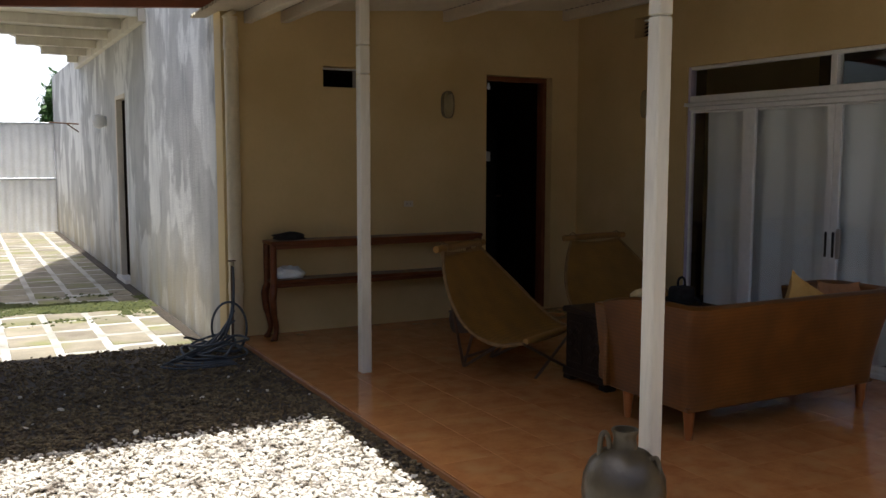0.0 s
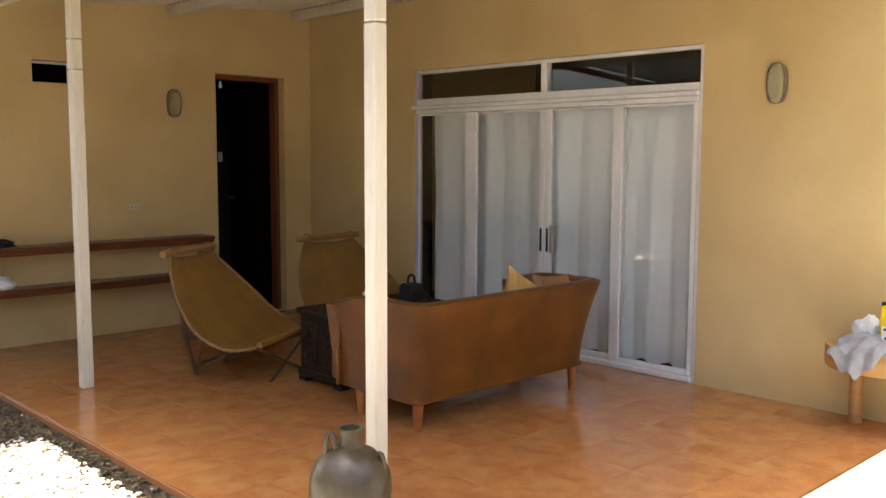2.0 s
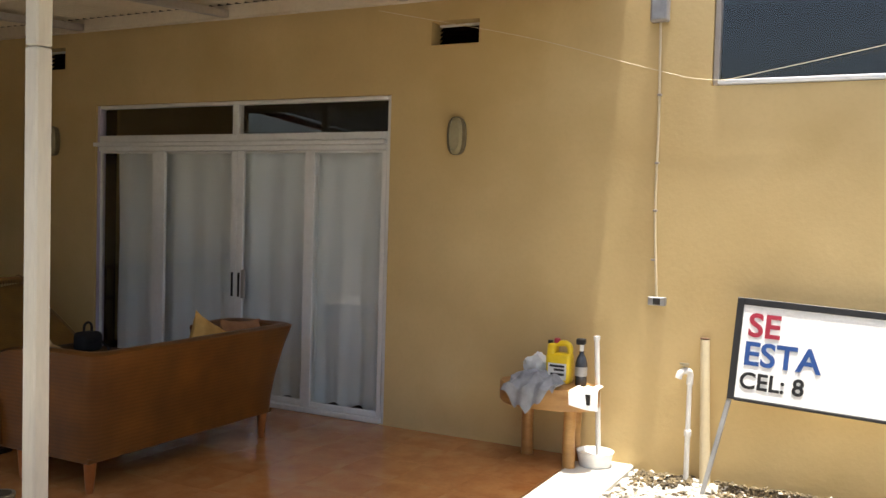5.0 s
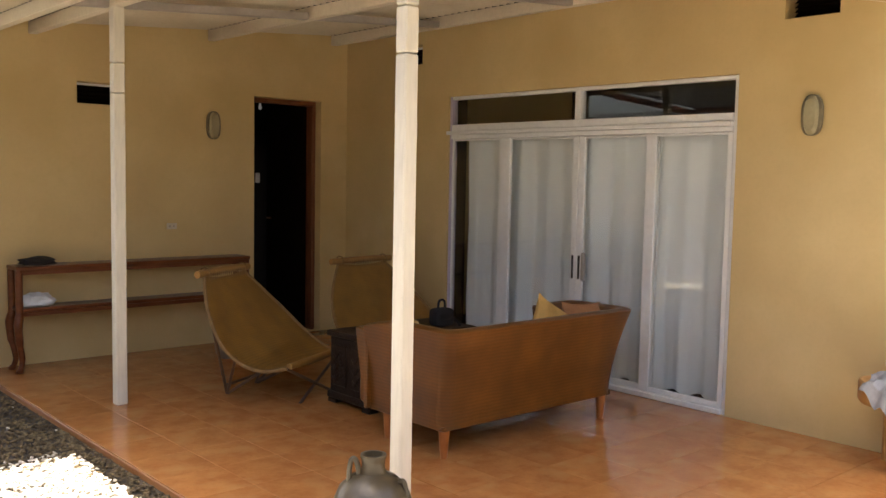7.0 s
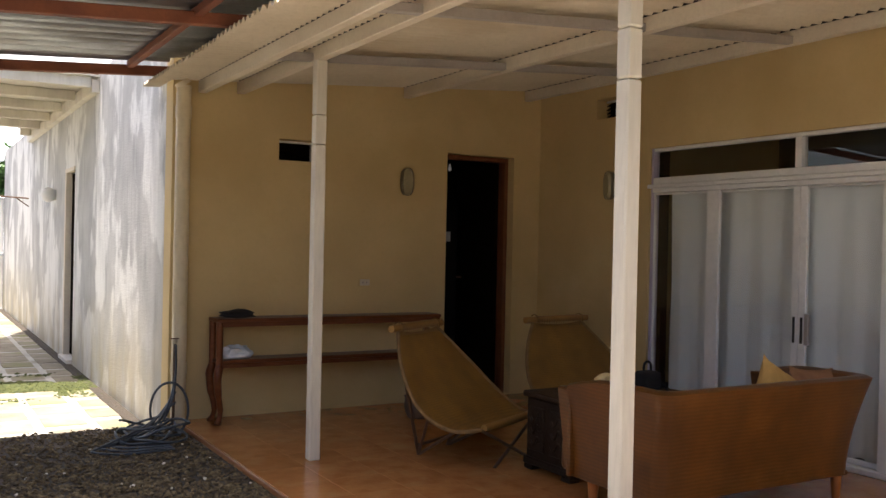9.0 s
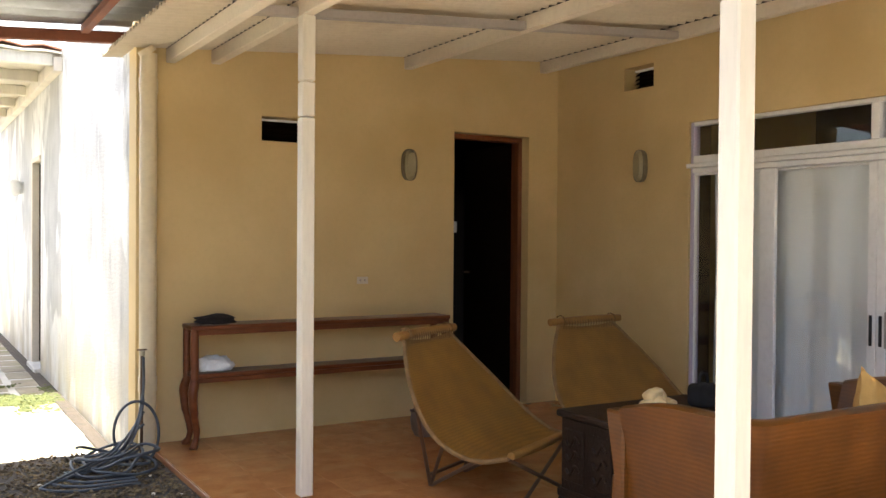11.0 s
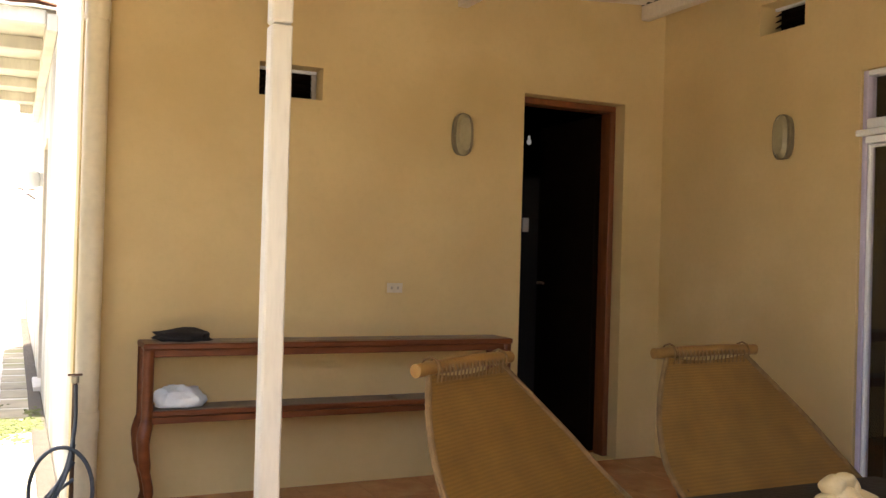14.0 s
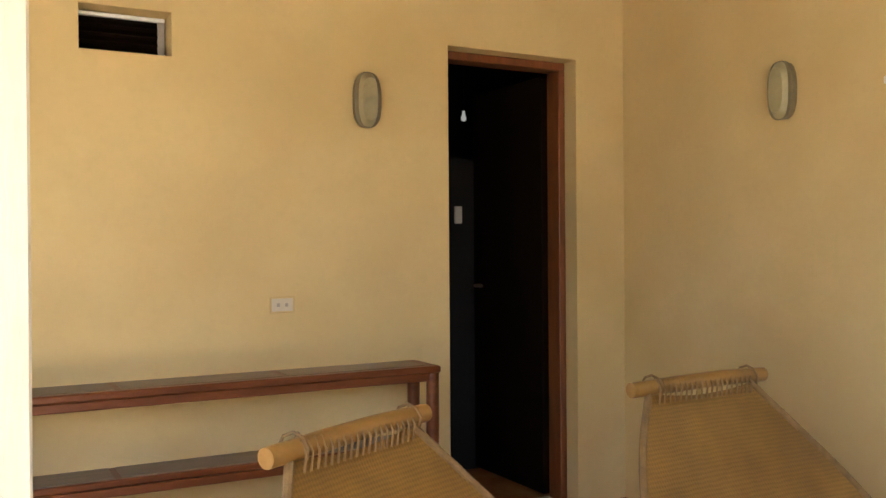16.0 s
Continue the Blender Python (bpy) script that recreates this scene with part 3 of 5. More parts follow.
def high_window():
    e = thing("window_1", "small dark window high in the ochre wall", "window", (XR, 0, 2.4), kind="structure")
    y0, y1, z0, z1 = HIGH_WIN
    xa = XR + 0.02
    part("window_frame", box(xa, xa + 0.05, y1 - 0.035, y1 - 0.003, z0 + 0.003, z1 - 0.003, 0.004), GREY_BEAM, e)
    part("window_frame", box(xa, xa + 0.05, y0 + 0.003, y0 + 0.035, z0 + 0.003, z1 - 0.003, 0.004), GREY_BEAM, e)
    part("window_sill", box(xa - 0.03, xa + 0.05, y0 + 0.035, y1 - 0.035, z0 + 0.003, z0 + 0.03, 0.004), ALU, e)
    part("window_frame", box(xa, xa + 0.05, y0 + 0.035, y1 - 0.035, z1 - 0.03, z1 - 0.003, 0.004), GREY_BEAM, e)
    p = part("pane", box(xa + 0.02, xa + 0.026, y0 + 0.035, y1 - 0.035, z0 + 0.03, z1 - 0.03, 0), GLASS, e)
    p.visible_shadow = False


high_window()

# ---- porch roof ----
def roof_z(x):
    return 2.435 + (x - 2.04) * 0.076


def corrugated(x0, x1, y0, y1, zf, pitch=0.076, amp=0.013, thick=0.0015, per=8, ragged=0.0, seed=1):
    rng = random.Random(seed)
    n = int((y1 - y0) / pitch * per)
    cuts = {}
    rows = []
    for k in range(7):
        u = k / 6
        row = []
        for i in range(n + 1):
            y = y0 + (y1 - y0) * i / n
            if k == 0 and ragged:
                c = cuts.setdefault(int((y - y0) / 0.8), rng.uniform(-ragged, ragged))
            else:
                c = 0
            x = x0 + (x1 - x0) * u + c
            row.append((x, y, zf(x) + amp * math.sin(2 * math.pi * (y - y0) / pitch)))
        rows.append(row)
    return sheet(rows, thick)


roof = thing("porch_roof", "cream corrugated roof on painted beams over the porch", "roof", (3.4, 4.0, 2.5), kind="structure")
part("roof_sheet", corrugated(1.735, XR + 0.012, 1.18, YB + 0.012, lambda x: roof_z(x) + 0.076, amp=0.016, ragged=0.02), CREAM_METAL, roof, smooth=True)
part("roof_sheet", corrugated(1.735, XG - 0.004, YB + 0.02, 7.13, lambda x: roof_z(x) + 0.08, amp=0.014), CREAM_METAL, roof, smooth=True)
for x in (2.08, 2.37, 3.79, 5.02):
    z = roof_z(x) + 0.058
    part("beam", box(x - 0.03, x + 0.03, 1.36, YB - 0.006, z - 0.085, z, 0.004), CREAM_BEAM, roof)
    # added black strip that makes the hollows above the beam look shaded
    part("closure_strip", box(x - 0.028, x - 0.012, 1.36, YB - 0.006, z + 0.001, z + 0.024, 0), BLACK, roof, "black strip in place of shade in the corrugation hollows")
for y in (2.50, 3.88, 5.255):
    for a, b in ((2.11, 2.34), (2.40, 3.76), (3.82, 4.99)):
        rows = box(a, b, y - 0.025, y + 0.025, -0.045, 0.005, 0.004)
        for v in rows.verts:
            v.co.z += roof_z(v.co.x) + 0.02
        part("purlin", rows, GREY_BEAM, roof)


def post(x, y, top, half=0.041):
    e = thing("post", "white painted square timber post on the porch floor", "post", (x, y, 0), "porch posts", "structure")
    b = box(-half, half, -half, half, 0, 1.92, 0.006)
    h = half
    part("shaft", b, WHITE_WOOD, e, local=True)
    part("shaft_top", box(-h, h, -h, h, 1.924, 2.10, 0.006), WHITE_WOOD, e, local=True)
    part("shaft_top", box(-h, h, -h, h, 2.104, top, 0.006), WHITE_WOOD, e, local=True)
    return e


post(2.374, 5.206, roof_z(2.374) - 0.025, 0.035)
post(2.403, 2.467, roof_z(2.42) - 0.025, 0.033)

# ---- carport roof over the gravel ----
carport = thing("carport_roof", "weathered zinc sheet roof on rust red beams", "roof", (-1.5, 5.5, 2.5), kind="structure")
def carport_z(x):
    return 2.55 + (x - 1.6) * 0.07


part("roof_sheet", corrugated(-3.48, 1.86, 4.24, 6.95, lambda x: carport_z(x) + 0.085, pitch=0.19, amp=0.022), ZINC, carport, smooth=True)
part("roof_sheet", corrugated(1.84, 2.45, 4.24, 6.735, lambda x: carport_z(x) + 0.089, pitch=0.19, amp=0.022), ZINC, carport, smooth=True)


def sloped_bar(x0, x1, y0, y1, low, high):
    b = box(x0, x1, y0, y1, low, high, 0.004)
    for v in b.verts:
        v.co.z += carport_z(v.co.x)
    return b


for y in (6.87, 5.05, 4.30):
    part("beam", sloped_bar(-3.48, 1.86, y - 0.03, y + 0.03, -0.04, 0.03), RUST_BEAM, carport)
for x in (1.58, -0.6, -2.6):
    part("rafter", sloped_bar(x - 0.025, x + 0.025, 4.34, 6.83, 0.005, 0.055), RUST_BEAM, carport)
for y in (4.45, 6.6):
    part("post", box(-3.44, -3.36, y - 0.04, y + 0.04, GROUND - 0.05, carport_z(-3.4) - 0.02, 0.004), RUST_BEAM, carport)

# ---- canopy on the grey wall ----
canopy = thing("wall_canopy", "tiled lean-to canopy on whitewashed rafters", "canopy", (1.2, 12.5, 2.9), kind="structure")


def canopy_reach(y):
    return 0.30 if y < 10.4 else 0.30 + 1.45 * ((y - 10.4) / 4.9) ** 1.6


part("wall_plate", box(XG - 0.08, XG - 0.003, 9.74, 15.6, 2.79, 2.92, 0.005), WHITE_WOOD, canopy)
for k in range(6):
    y = 9.80 + k * 1.05
    part("rafter", box(canopy_reach(y), XG - 0.083, y - 0.04, y + 0.04, 2.84, 2.95, 0.006), WHITE_WOOD, canopy)
rows = []
for k in range(25):
    y = 9.72 + 5.75 * k / 24
    rows.append([(canopy_reach(y) - 0.05 + (XG - 0.01 - canopy_reach(y) + 0.05) * i / 10, y, 2.965 + 0.012 * (i % 2)) for i in range(11)])
part("deck", sheet(rows, 0.02), WHITE_WOOD, canopy, "whitewashed deck")
part("tile_cover", sheet([[(x, y, z + 0.03 + 0.02 * (i % 2)) for i, (x, y, z) in enumerate(row)] for row in rows], 0.015), ROOF_TILE, canopy, "clay tile cover")

# ---- gate ----
gate = thing("metal_gate", "tall gate of pale corrugated metal in two tiers", "gate", (-1.5, 20.2, GROUND), kind="structure")
def gate_sheet(z0, z1):
    n = 560
    rows = [[(-5.9 + 7.75 * i / n, 20.2 + 0.012 * math.sin(i * 0.55), z) for i in range(n + 1)] for z in (z0, z1)]
    return sheet(rows, 0.002)
part("gate_panel", gate_sheet(-0.18, 0.92), ALU, gate)
part("gate_panel", gate_sheet(0.96, 2.05), ALU, gate)
part("gate_rail", box(-5.9, 1.85, 20.17, 20.23, 0.92, 0.96, 0.004), ZINC, gate)
part("gate_rail", box(-5.9, 1.85, 20.17, 20.23, 2.05, 2.09, 0.004), ZINC, gate)

# ---- drainpipe ----
drain = thing("drainpipe", "cream round drainpipe at the wall corner", "pipe", (1.93, 6.66, 0))
part("pipe", tube([(1.925, 6.665, -0.14), (1.925, 6.665, 2.44)], 0.052, 18), PVC_CREAM, drain, smooth=True)
for z in (0.35, 2.20):
    part("collar", tube([(1.925, 6.665, z), (1.925, 6.665, z + 0.09)], 0.057, 18), PVC_CREAM, drain, smooth=True)
part("elbow", tube([(1.925, 6.665, 2.44), (1.905, 6.665, 2.47)], 0.055, 18), PVC_CREAM, drain, smooth=True)


# ---- wall lamps ----
def wall_lamp(m):
    e = thing("wall_lamp", "oval bulkhead wall lamp with frosted glass", "lamp", group="porch wall lamps")
    def oval(w, h, y0, y1, grow=1.0):
        b = bmesh.new()
        n = 32
        rings = []
        for y, s in ((y0, 1.0), (y1, grow)):
            ring = []
            for k in range(n):
                a = 2 * math.pi * k / n
                ring.append(b.verts.new((w * s * math.cos(a) * (abs(math.cos(a)) ** -0.25 if abs(math.cos(a)) > 1e-6 else 1), y, h * s * math.sin(a) * (abs(math.sin(a)) ** -0.25 if abs(math.sin(a)) > 1e-6 else 1))))
            rings.append(ring)
        for k in range(n):
            b.faces.new((rings[0][k], rings[0][(k + 1) % n], rings[1][(k + 1) % n], rings[1][k]))
        b.faces.new(rings[0]), b.faces.new(rings[1])
        return b
    part("lamp_base", oval(0.057, 0.112, -0.02, 0.0), LAMP_RIM, e, smooth=True, local=True)
    part("rim", oval(0.061, 0.116, -0.034, -0.0205, 1.0), LAMP_RIM, e, smooth=True, local=True)
    part("lens", oval(0.034, 0.088, -0.058, -0.0345, 1.28), LAMP_GLASS, e, smooth=True, local=True)
    e.matrix_basis = m
    return e


lamp = wall_lamp(pose(3.803, YB, 1.846))
copy_thing(lamp, pose(XR, 5.766, 1.84, 0, 0, -90))
copy_thing(lamp, pose(XR, 2.21, 1.84, 0, 0, -90))


# ---- console table ----
def console_table():
    e = thing("console_table", "long dark red wooden console table with a lower shelf", "table", (3.03, 6.57, 0))
    x0, x1, y0, y1 = 2.135, 3.985, 6.43, 6.66
    part("tabletop", box(x0, x1, y0, y1, 0.734, 0.762, 0.006), CONSOLE_WOOD, e)
    part("apron", box(x0 + 0.045, x1 - 0.045, y0 + 0.012, y0 + 0.034, 0.702, 0.734, 0.003), CONSOLE_WOOD, e)
    part("shelf", box(x0 + 0.02, x1 - 0.02, y0 + 0.02, y1 - 0.02, 0.437, 0.462, 0.005), CONSOLE_WOOD, e)
    part("shelf_rail", box(x0 + 0.045, x1 - 0.045, y0 + 0.012, y0 + 0.034, 0.407, 0.437, 0.003), CONSOLE_WOOD, e)
    for z in (0.7625, 0.4625):
        for k in range(3):
            a = x0 + 0.045 + k * (x1 - x0 - 0.09) / 3
            part("inset_panel", box(a + 0.012, a + (x1 - x0 - 0.09) / 3 - 0.012, y0 + 0.035, y1 - 0.03, z - 0.004, z + 0.0025, 0.001), CONSOLE_INSET, e, "dusty grey brown inset")
    part("cross_batten", box((x0 + x1) / 2 - 0.03, (x0 + x1) / 2 + 0.03, y0 + 0.04, y1 - 0.04, 0.712, 0.734, 0.003), CONSOLE_WOOD, e)
    for x, sx in ((x0 + 0.025, -1), (x1 - 0.025, 1)):
        for y, sy in ((y0 + 0.03, -1), (y1 - 0.03, 1)):
            pts = [(x, y, 0.734), (x, y, 0.55), (x, y, 0.42), (x + 0.014 * sx, y + 0.016 * sy, 0.34), (x + 0.004 * sx, y + 0.004 * sy, 0.22), (x - 0.018 * sx, y - 0.012 * sy, 0.10), (x - 0.006 * sx, y - 0.004 * sy, 0.03), (x + 0.012 * sx, y + 0.012 * sy, 0.0)]
            part("leg", tube(smooth_path(pts, 5), [0.026] * 11 + [0.031] * 5 + [0.028] * 5 + [0.022] * 5 + [0.019] * 5 + [0.024] * 5, 10), CONSOLE_WOOD, e, smooth=True)
    return e


console_table()


def crumpled(w, d, h, m, seed, mat, name, label, category, n=18):
    """A lump of soft stuff with folds, its base flat at z 0 of m."""
    b = bmesh.new()
    bmesh.ops.create_uvsphere(b, u_segments=28, v_segments=16, radius=1.0)
    for v in b.verts:
        f = 1 + 0.35 * noise.noise((v.co.x * 1.8 + seed, v.co.y * 1.8, v.co.z * 1.8)) + 0.16 * noise.noise((v.co.x * 5, v.co.y * 5 + seed, v.co.z * 5))
        z = max(v.co.z * f, -0.55)
        v.co = m @ Vector((v.co.x * f * w / 2, v.co.y * f * d / 2, (z + 0.55) * h / 1.55))
    return tagged(part(name, b, mat, smooth=True), label, category)


crumpled(0.27, 0.17, 0.055, pose(2.31, 6.55, 0.765), 3, BLACK_CLOTH, "folded_cloth", "crumpled black cloth on the console table", "cloth")
crumpled(0.21, 0.16, 0.095, pose(2.31, 6.55, 0.465), 7, BAG_PLASTIC, "plastic_bag", "white plastic bag on the console shelf", "bag")


# ---- sling loungers ----
def lounger(m):
    e = thing("sling_lounger", "woven cane sling lounger on a bent bamboo frame", "lounge chair", group="sling loungers")
    prof = smooth_path([(0.215, 0.340, 0.775), (0.32, 0.25, 0.64), (0.41, 0.14, 0.50), (0.46, 0.02, 0.37), (0.46, -0.11, 0.28), (0.42, -0.24, 0.24), (0.36, -0.36, 0.255)], 5)
    rows = []
    for p in prof:
        w = p.x
        rows.append([(w * u, p.y + 0.0, p.z - 0.02 * (1 - u * u)) for u in [k / 8 - 1 for k in range(17)]])
    part("woven_mat", sheet(rows, 0.008), MAT, e, smooth=True, local=True)
    for s in (-1, 1):
        part("side_rail", tube([(s * (p.x + 0.008), p.y, p.z) for p in prof], 0.012, 8), CORD, e, "pale cord-bound bamboo rail", smooth=True, local=True)
    part("head_bar", tube([(-0.29, 0.345, 0.79), (-0.1, 0.348, 0.795), (0.1, 0.348, 0.80), (0.29, 0.345, 0.797)], [0.024, 0.026, 0.025, 0.024], 12), BAMBOO, e, smooth=True, local=True)
    part("foot_bar", tube([(-0.33, -0.365, 0.262), (0.33, -0.365, 0.262)], 0.02, 12), BAMBOO, e, smooth=True, local=True)
    for k in range(19):
        x = -0.20 + k * 0.40 / 18
        part("lashing", tube([(x, 0.318, 0.745), (x + 0.004, 0.316, 0.785), (x + 0.005, 0.334, 0.815)], 0.0035, 5), CORD, e, local=True)
    for x in (-0.215, 0.205):
        ring = [(x + 0.006 * k, 0.348 + 0.034 * math.cos(k * 0.785), 0.797 + 0.034 * math.sin(k * 0.785)) for k in range(10)]
        part("tie", tube(ring, 0.0042, 6), CORD, e, local=True)
    sticks = (((-0.35, -0.36, 0.25), (0.19, -0.40, 0.0)), ((0.35, -0.36, 0.25), (-0.19, -0.36, 0.0)), ((-0.44, -0.05, 0.31), (-0.17, 0.20, 0.0)), ((0.44, -0.05, 0.31), (0.17, 0.20, 0.0)),
              ((-0.40, 0.15, 0.49), (-0.17, 0.20, 0.0)), ((0.40, 0.15, 0.49), (0.17, 0.20, 0.0)), ((-0.18, 0.20, 0.06), (0.18, 0.20, 0.06)), ((-0.42, -0.22, 0.235), (-0.17, 0.20, 0.0)), ((0.42, -0.22, 0.235), (0.17, 0.20, 0.0)))
    for a, b in sticks:
        part("leg_stick", tube([a, b], 0.010, 8), STICK, e, smooth=True, local=True)
    e.matrix_basis = m
    return e


first = lounger(pose(3.27, 4.95, 0, 0, 0, 27))
copy_thing(first, pose(4.40, 5.09, 0, 0, 0, 1))


# ---- carved chest ----
def chest():
    e = thing("carved_chest", "dark carved wooden chest used as a low table", "chest", (3.87, 4.27, 0))
    x0, x1, y0, y1 = 3.45, 4.31, 4.06, 4.48
    part("lid", box(x0 - 0.02, x1 + 0.02, y0 - 0.02, y1 + 0.02, 0.43, 0.465, 0.008), CHEST_WOOD, e)
    part("body", box(x0, x1, y0, y1, 0.06, 0.43, 0.008), CHEST_WOOD, e)
    part("plinth", box(x0 - 0.015, x1 + 0.015, y0 - 0.015, y1 + 0.015, 0.03, 0.075, 0.008), CHEST_WOOD, e)
    for x in (x0 + 0.03, x1 - 0.03):
        for y in (y0 + 0.03, y1 - 0.03):
            part("foot", box(x - 0.04, x + 0.04, y - 0.04, y + 0.04, 0.0, 0.03, 0.006), CHEST_WOOD, e)
    # carved relief on the end panel and the front
    for y in (y0 + 0.11, y0 + 0.31):
        part("carved_panel", box(x0 - 0.012, x0 - 0.001, y - 0.075, y + 0.075, 0.12, 0.38, 0.006), CHEST_WOOD, e)
        for z in (0.18, 0.25, 0.32):
            b = tube(smooth_path([(x0 - 0.016, y - 0.05, z), (x0 - 0.018, y - 0.02, z + 0.025), (x0 - 0.018, y + 0.02, z - 0.025), (x0 - 0.016, y + 0.05, z)], 4), 0.009, 6)
            part("carving", b, CHEST_WOOD, e)
    for k in range(4):
        x = x0 + 0.11 + k * 0.215
        part("carved_panel", box(x - 0.085, x + 0.085, y0 - 0.012, y0 - 0.001, 0.12, 0.38, 0.006), CHEST_WOOD, e)
    return e


chest()


# ---- sofa ----
def sofa():
    e = thing("woven_sofa", "orange brown woven cane sofa seen from its back", "sofa", (3.9, 3.4, 0))
    x0, x1, y0, y1 = 3.18, 4.565, 3.085, 3.68
    r = 0.07

    def outline(grow_l, grow_r, grow_b, inset):
        xa, xb, ya = x0 - grow_l + inset, x1 + grow_r - inset, y0 - grow_b + inset
        pts = [(xa, y1 + 0.02)]
        for k in range(7):
            pts.append((xa, y1 + 0.02 + (ya + r - y1 - 0.02) * k / 6))
        for k in range(1, 6):
            a = math.pi + math.pi / 2 * k / 5
            pts.append((xa + r + r * math.cos(a), ya + r + r * math.sin(a)))
        for k in range(1, 15):
            pts.append((xa + r + (xb - xa - 2 * r) * k / 14, ya))
        for k in range(1, 6):
            a = 1.5 * math.pi + math.pi / 2 * k / 5
            pts.append((xb - r + r * math.cos(a), ya + r + r * math.sin(a)))
        for k in range(1, 7):
            pts.append((xb, ya + r + (y1 + 0.02 - ya - r) * k / 6))
        return pts

    rows = []
    top = 0.675
    levels = [(0.16, 0.0), (0.17, 0.005)] + [(0.17 + (top - 0.17) * k / 8, k / 8) for k in range(1, 9)]
    for z, s in levels:
        f = s ** 1.6
        rows.append([(x, y, z) for x, y in outline(0.05 * f, 0.085 * f, 0.09 * f, 0.0)])
    n_in = [(top + 0.012, 0.02), (top + 0.012, 0.055), (top, 0.075), (0.36, 0.09)]
    for z, inset in n_in:
        f = 1.0 if z > 0.5 else 0.1
        rows.append([(x, y, z) for x, y in outline(0.05 * f, 0.085 * f, 0.09 * f, inset)])
    # the arms fall a little towards the front
    out = []
    for row in rows:
        new_row = []
        for x, y, z in row:
            t = max(0.0, (y - 3.35) / 0.35)
            new_row.append((x, y, 0.16 + (z - 0.16) * (1 - 0.10 * t * t)))
        out.append(new_row)
    part("shell", sheet(out), SOFA_CANE, e, smooth=True)
    for x in (x0 - 0.04, x1 + 0.02):
        b = box(x, x + 0.085, y1 + 0.005, y1 + 0.03, 0.16, 0.61, 0.01)
        for v in b.verts:
            v.co.y += 0.09 * (max(0.0, v.co.z - 0.33) / 0.28) ** 1.5 if v.co.y > y1 + 0.015 else 0.0
        part("arm_front", b, SOFA_CANE, e)
    part("seat", box(x0 + 0.015, x1 - 0.015, y1 - 0.06, y1 + 0.15, 0.165, 0.33, 0.03, seg=3), SOFA_CANE, e, smooth=True)
    part("seat", box(x0 + 0.06, x1 - 0.06, y0 + 0.06, y1 - 0.062, 0.17, 0.36, 0.02, seg=2), SOFA_CANE, e)
    part("base", box(x0 + 0.01, x1 - 0.01, y0 + 0.01, y1 + 0.05, 0.15, 0.175, 0.005), SOFA_CANE, e)
    for x in (3.235, 4.51):
        for y in (3.135, 3.60):
            part("leg", lathe([(0.017, 0.0), (0.021, 0.03), (0.031, 0.15)], (x, y, 0), 14), LEG_WOOD, e, "turned orange wood leg", smooth=True)
    return e


sofa()
tagged(part("cushion", pillow(0.36, 0.36, 0.13, pose(4.12, 3.20, 0.56, -12, 28, 0)), GOLD_CLOTH, smooth=True), "ochre square cushion leaning on the sofa back", "cushion", "sofa cushions")
tagged(part("cushion", pillow(0.40, 0.34, 0.13, pose(4.42, 3.21, 0.55, -12, 5, 4)), BROWN_CLOTH, smooth=True), "brown patterned cushion leaning on the sofa back", "cushion", "sofa cushions")

# ---- things on the chest ----
b = bmesh.new()
for x, y, z, r in ((0, 0, 0.05, 0.05), (-0.06, 0.01, 0.035, 0.04), (0.055, -0.01, 0.04, 0.042), (0.0, 0.0, 0.11, 0.03), (-0.025, 0.02, 0.09, 0.04), (0.03, 0.01, 0.085, 0.035)):
    bmesh.ops.create_uvsphere(b, u_segments=18, v_segments=12, radius=r, matrix=pose(3.80 + x, 4.17 + y, 0.467 + z - 0.0))
for v in b.verts:
    v.co += 0.016 * noise.noise_vector(v.co * 22)
    v.co.z = max(0.466 + (v.co.z - 0.466) * 0.9, 0.466)
tagged(part("carved_figure", b, CREAM_STONE, smooth=True), "small cream carved ornament of rounded lobes", "ornament")


def camera_bag():
    e = thing("shoulder_bag", "small black padded bag with a loop handle", "bag", (4.12, 4.18, 0.465))
    part("body", box(4.055, 4.205, 4.12, 4.235, 0.466, 0.585, 0.030, seg=4), BLACK_CLOTH, e, smooth=True)
    part("flap", box(4.07, 4.19, 4.112, 4.20, 0.50, 0.575, 0.034, seg=4), BLACK_CLOTH, e, smooth=True)
    part("handle", tube(smooth_path([(4.10, 4.18, 0.585), (4.105, 4.18, 0.625), (4.13, 4.18, 0.64), (4.155, 4.18, 0.625), (4.16, 4.18, 0.585)], 4), 0.008, 8), BLACK_CLOTH, e, smooth=True)
    part("strap", tube(smooth_path([(4.19, 4.16, 0.53), (4.235, 4.15, 0.50), (4.25, 4.13, 0.474), (4.22, 4.10, 0.472)], 5), 0.009, 6), BLACK_CLOTH, e, smooth=True)


camera_bag()


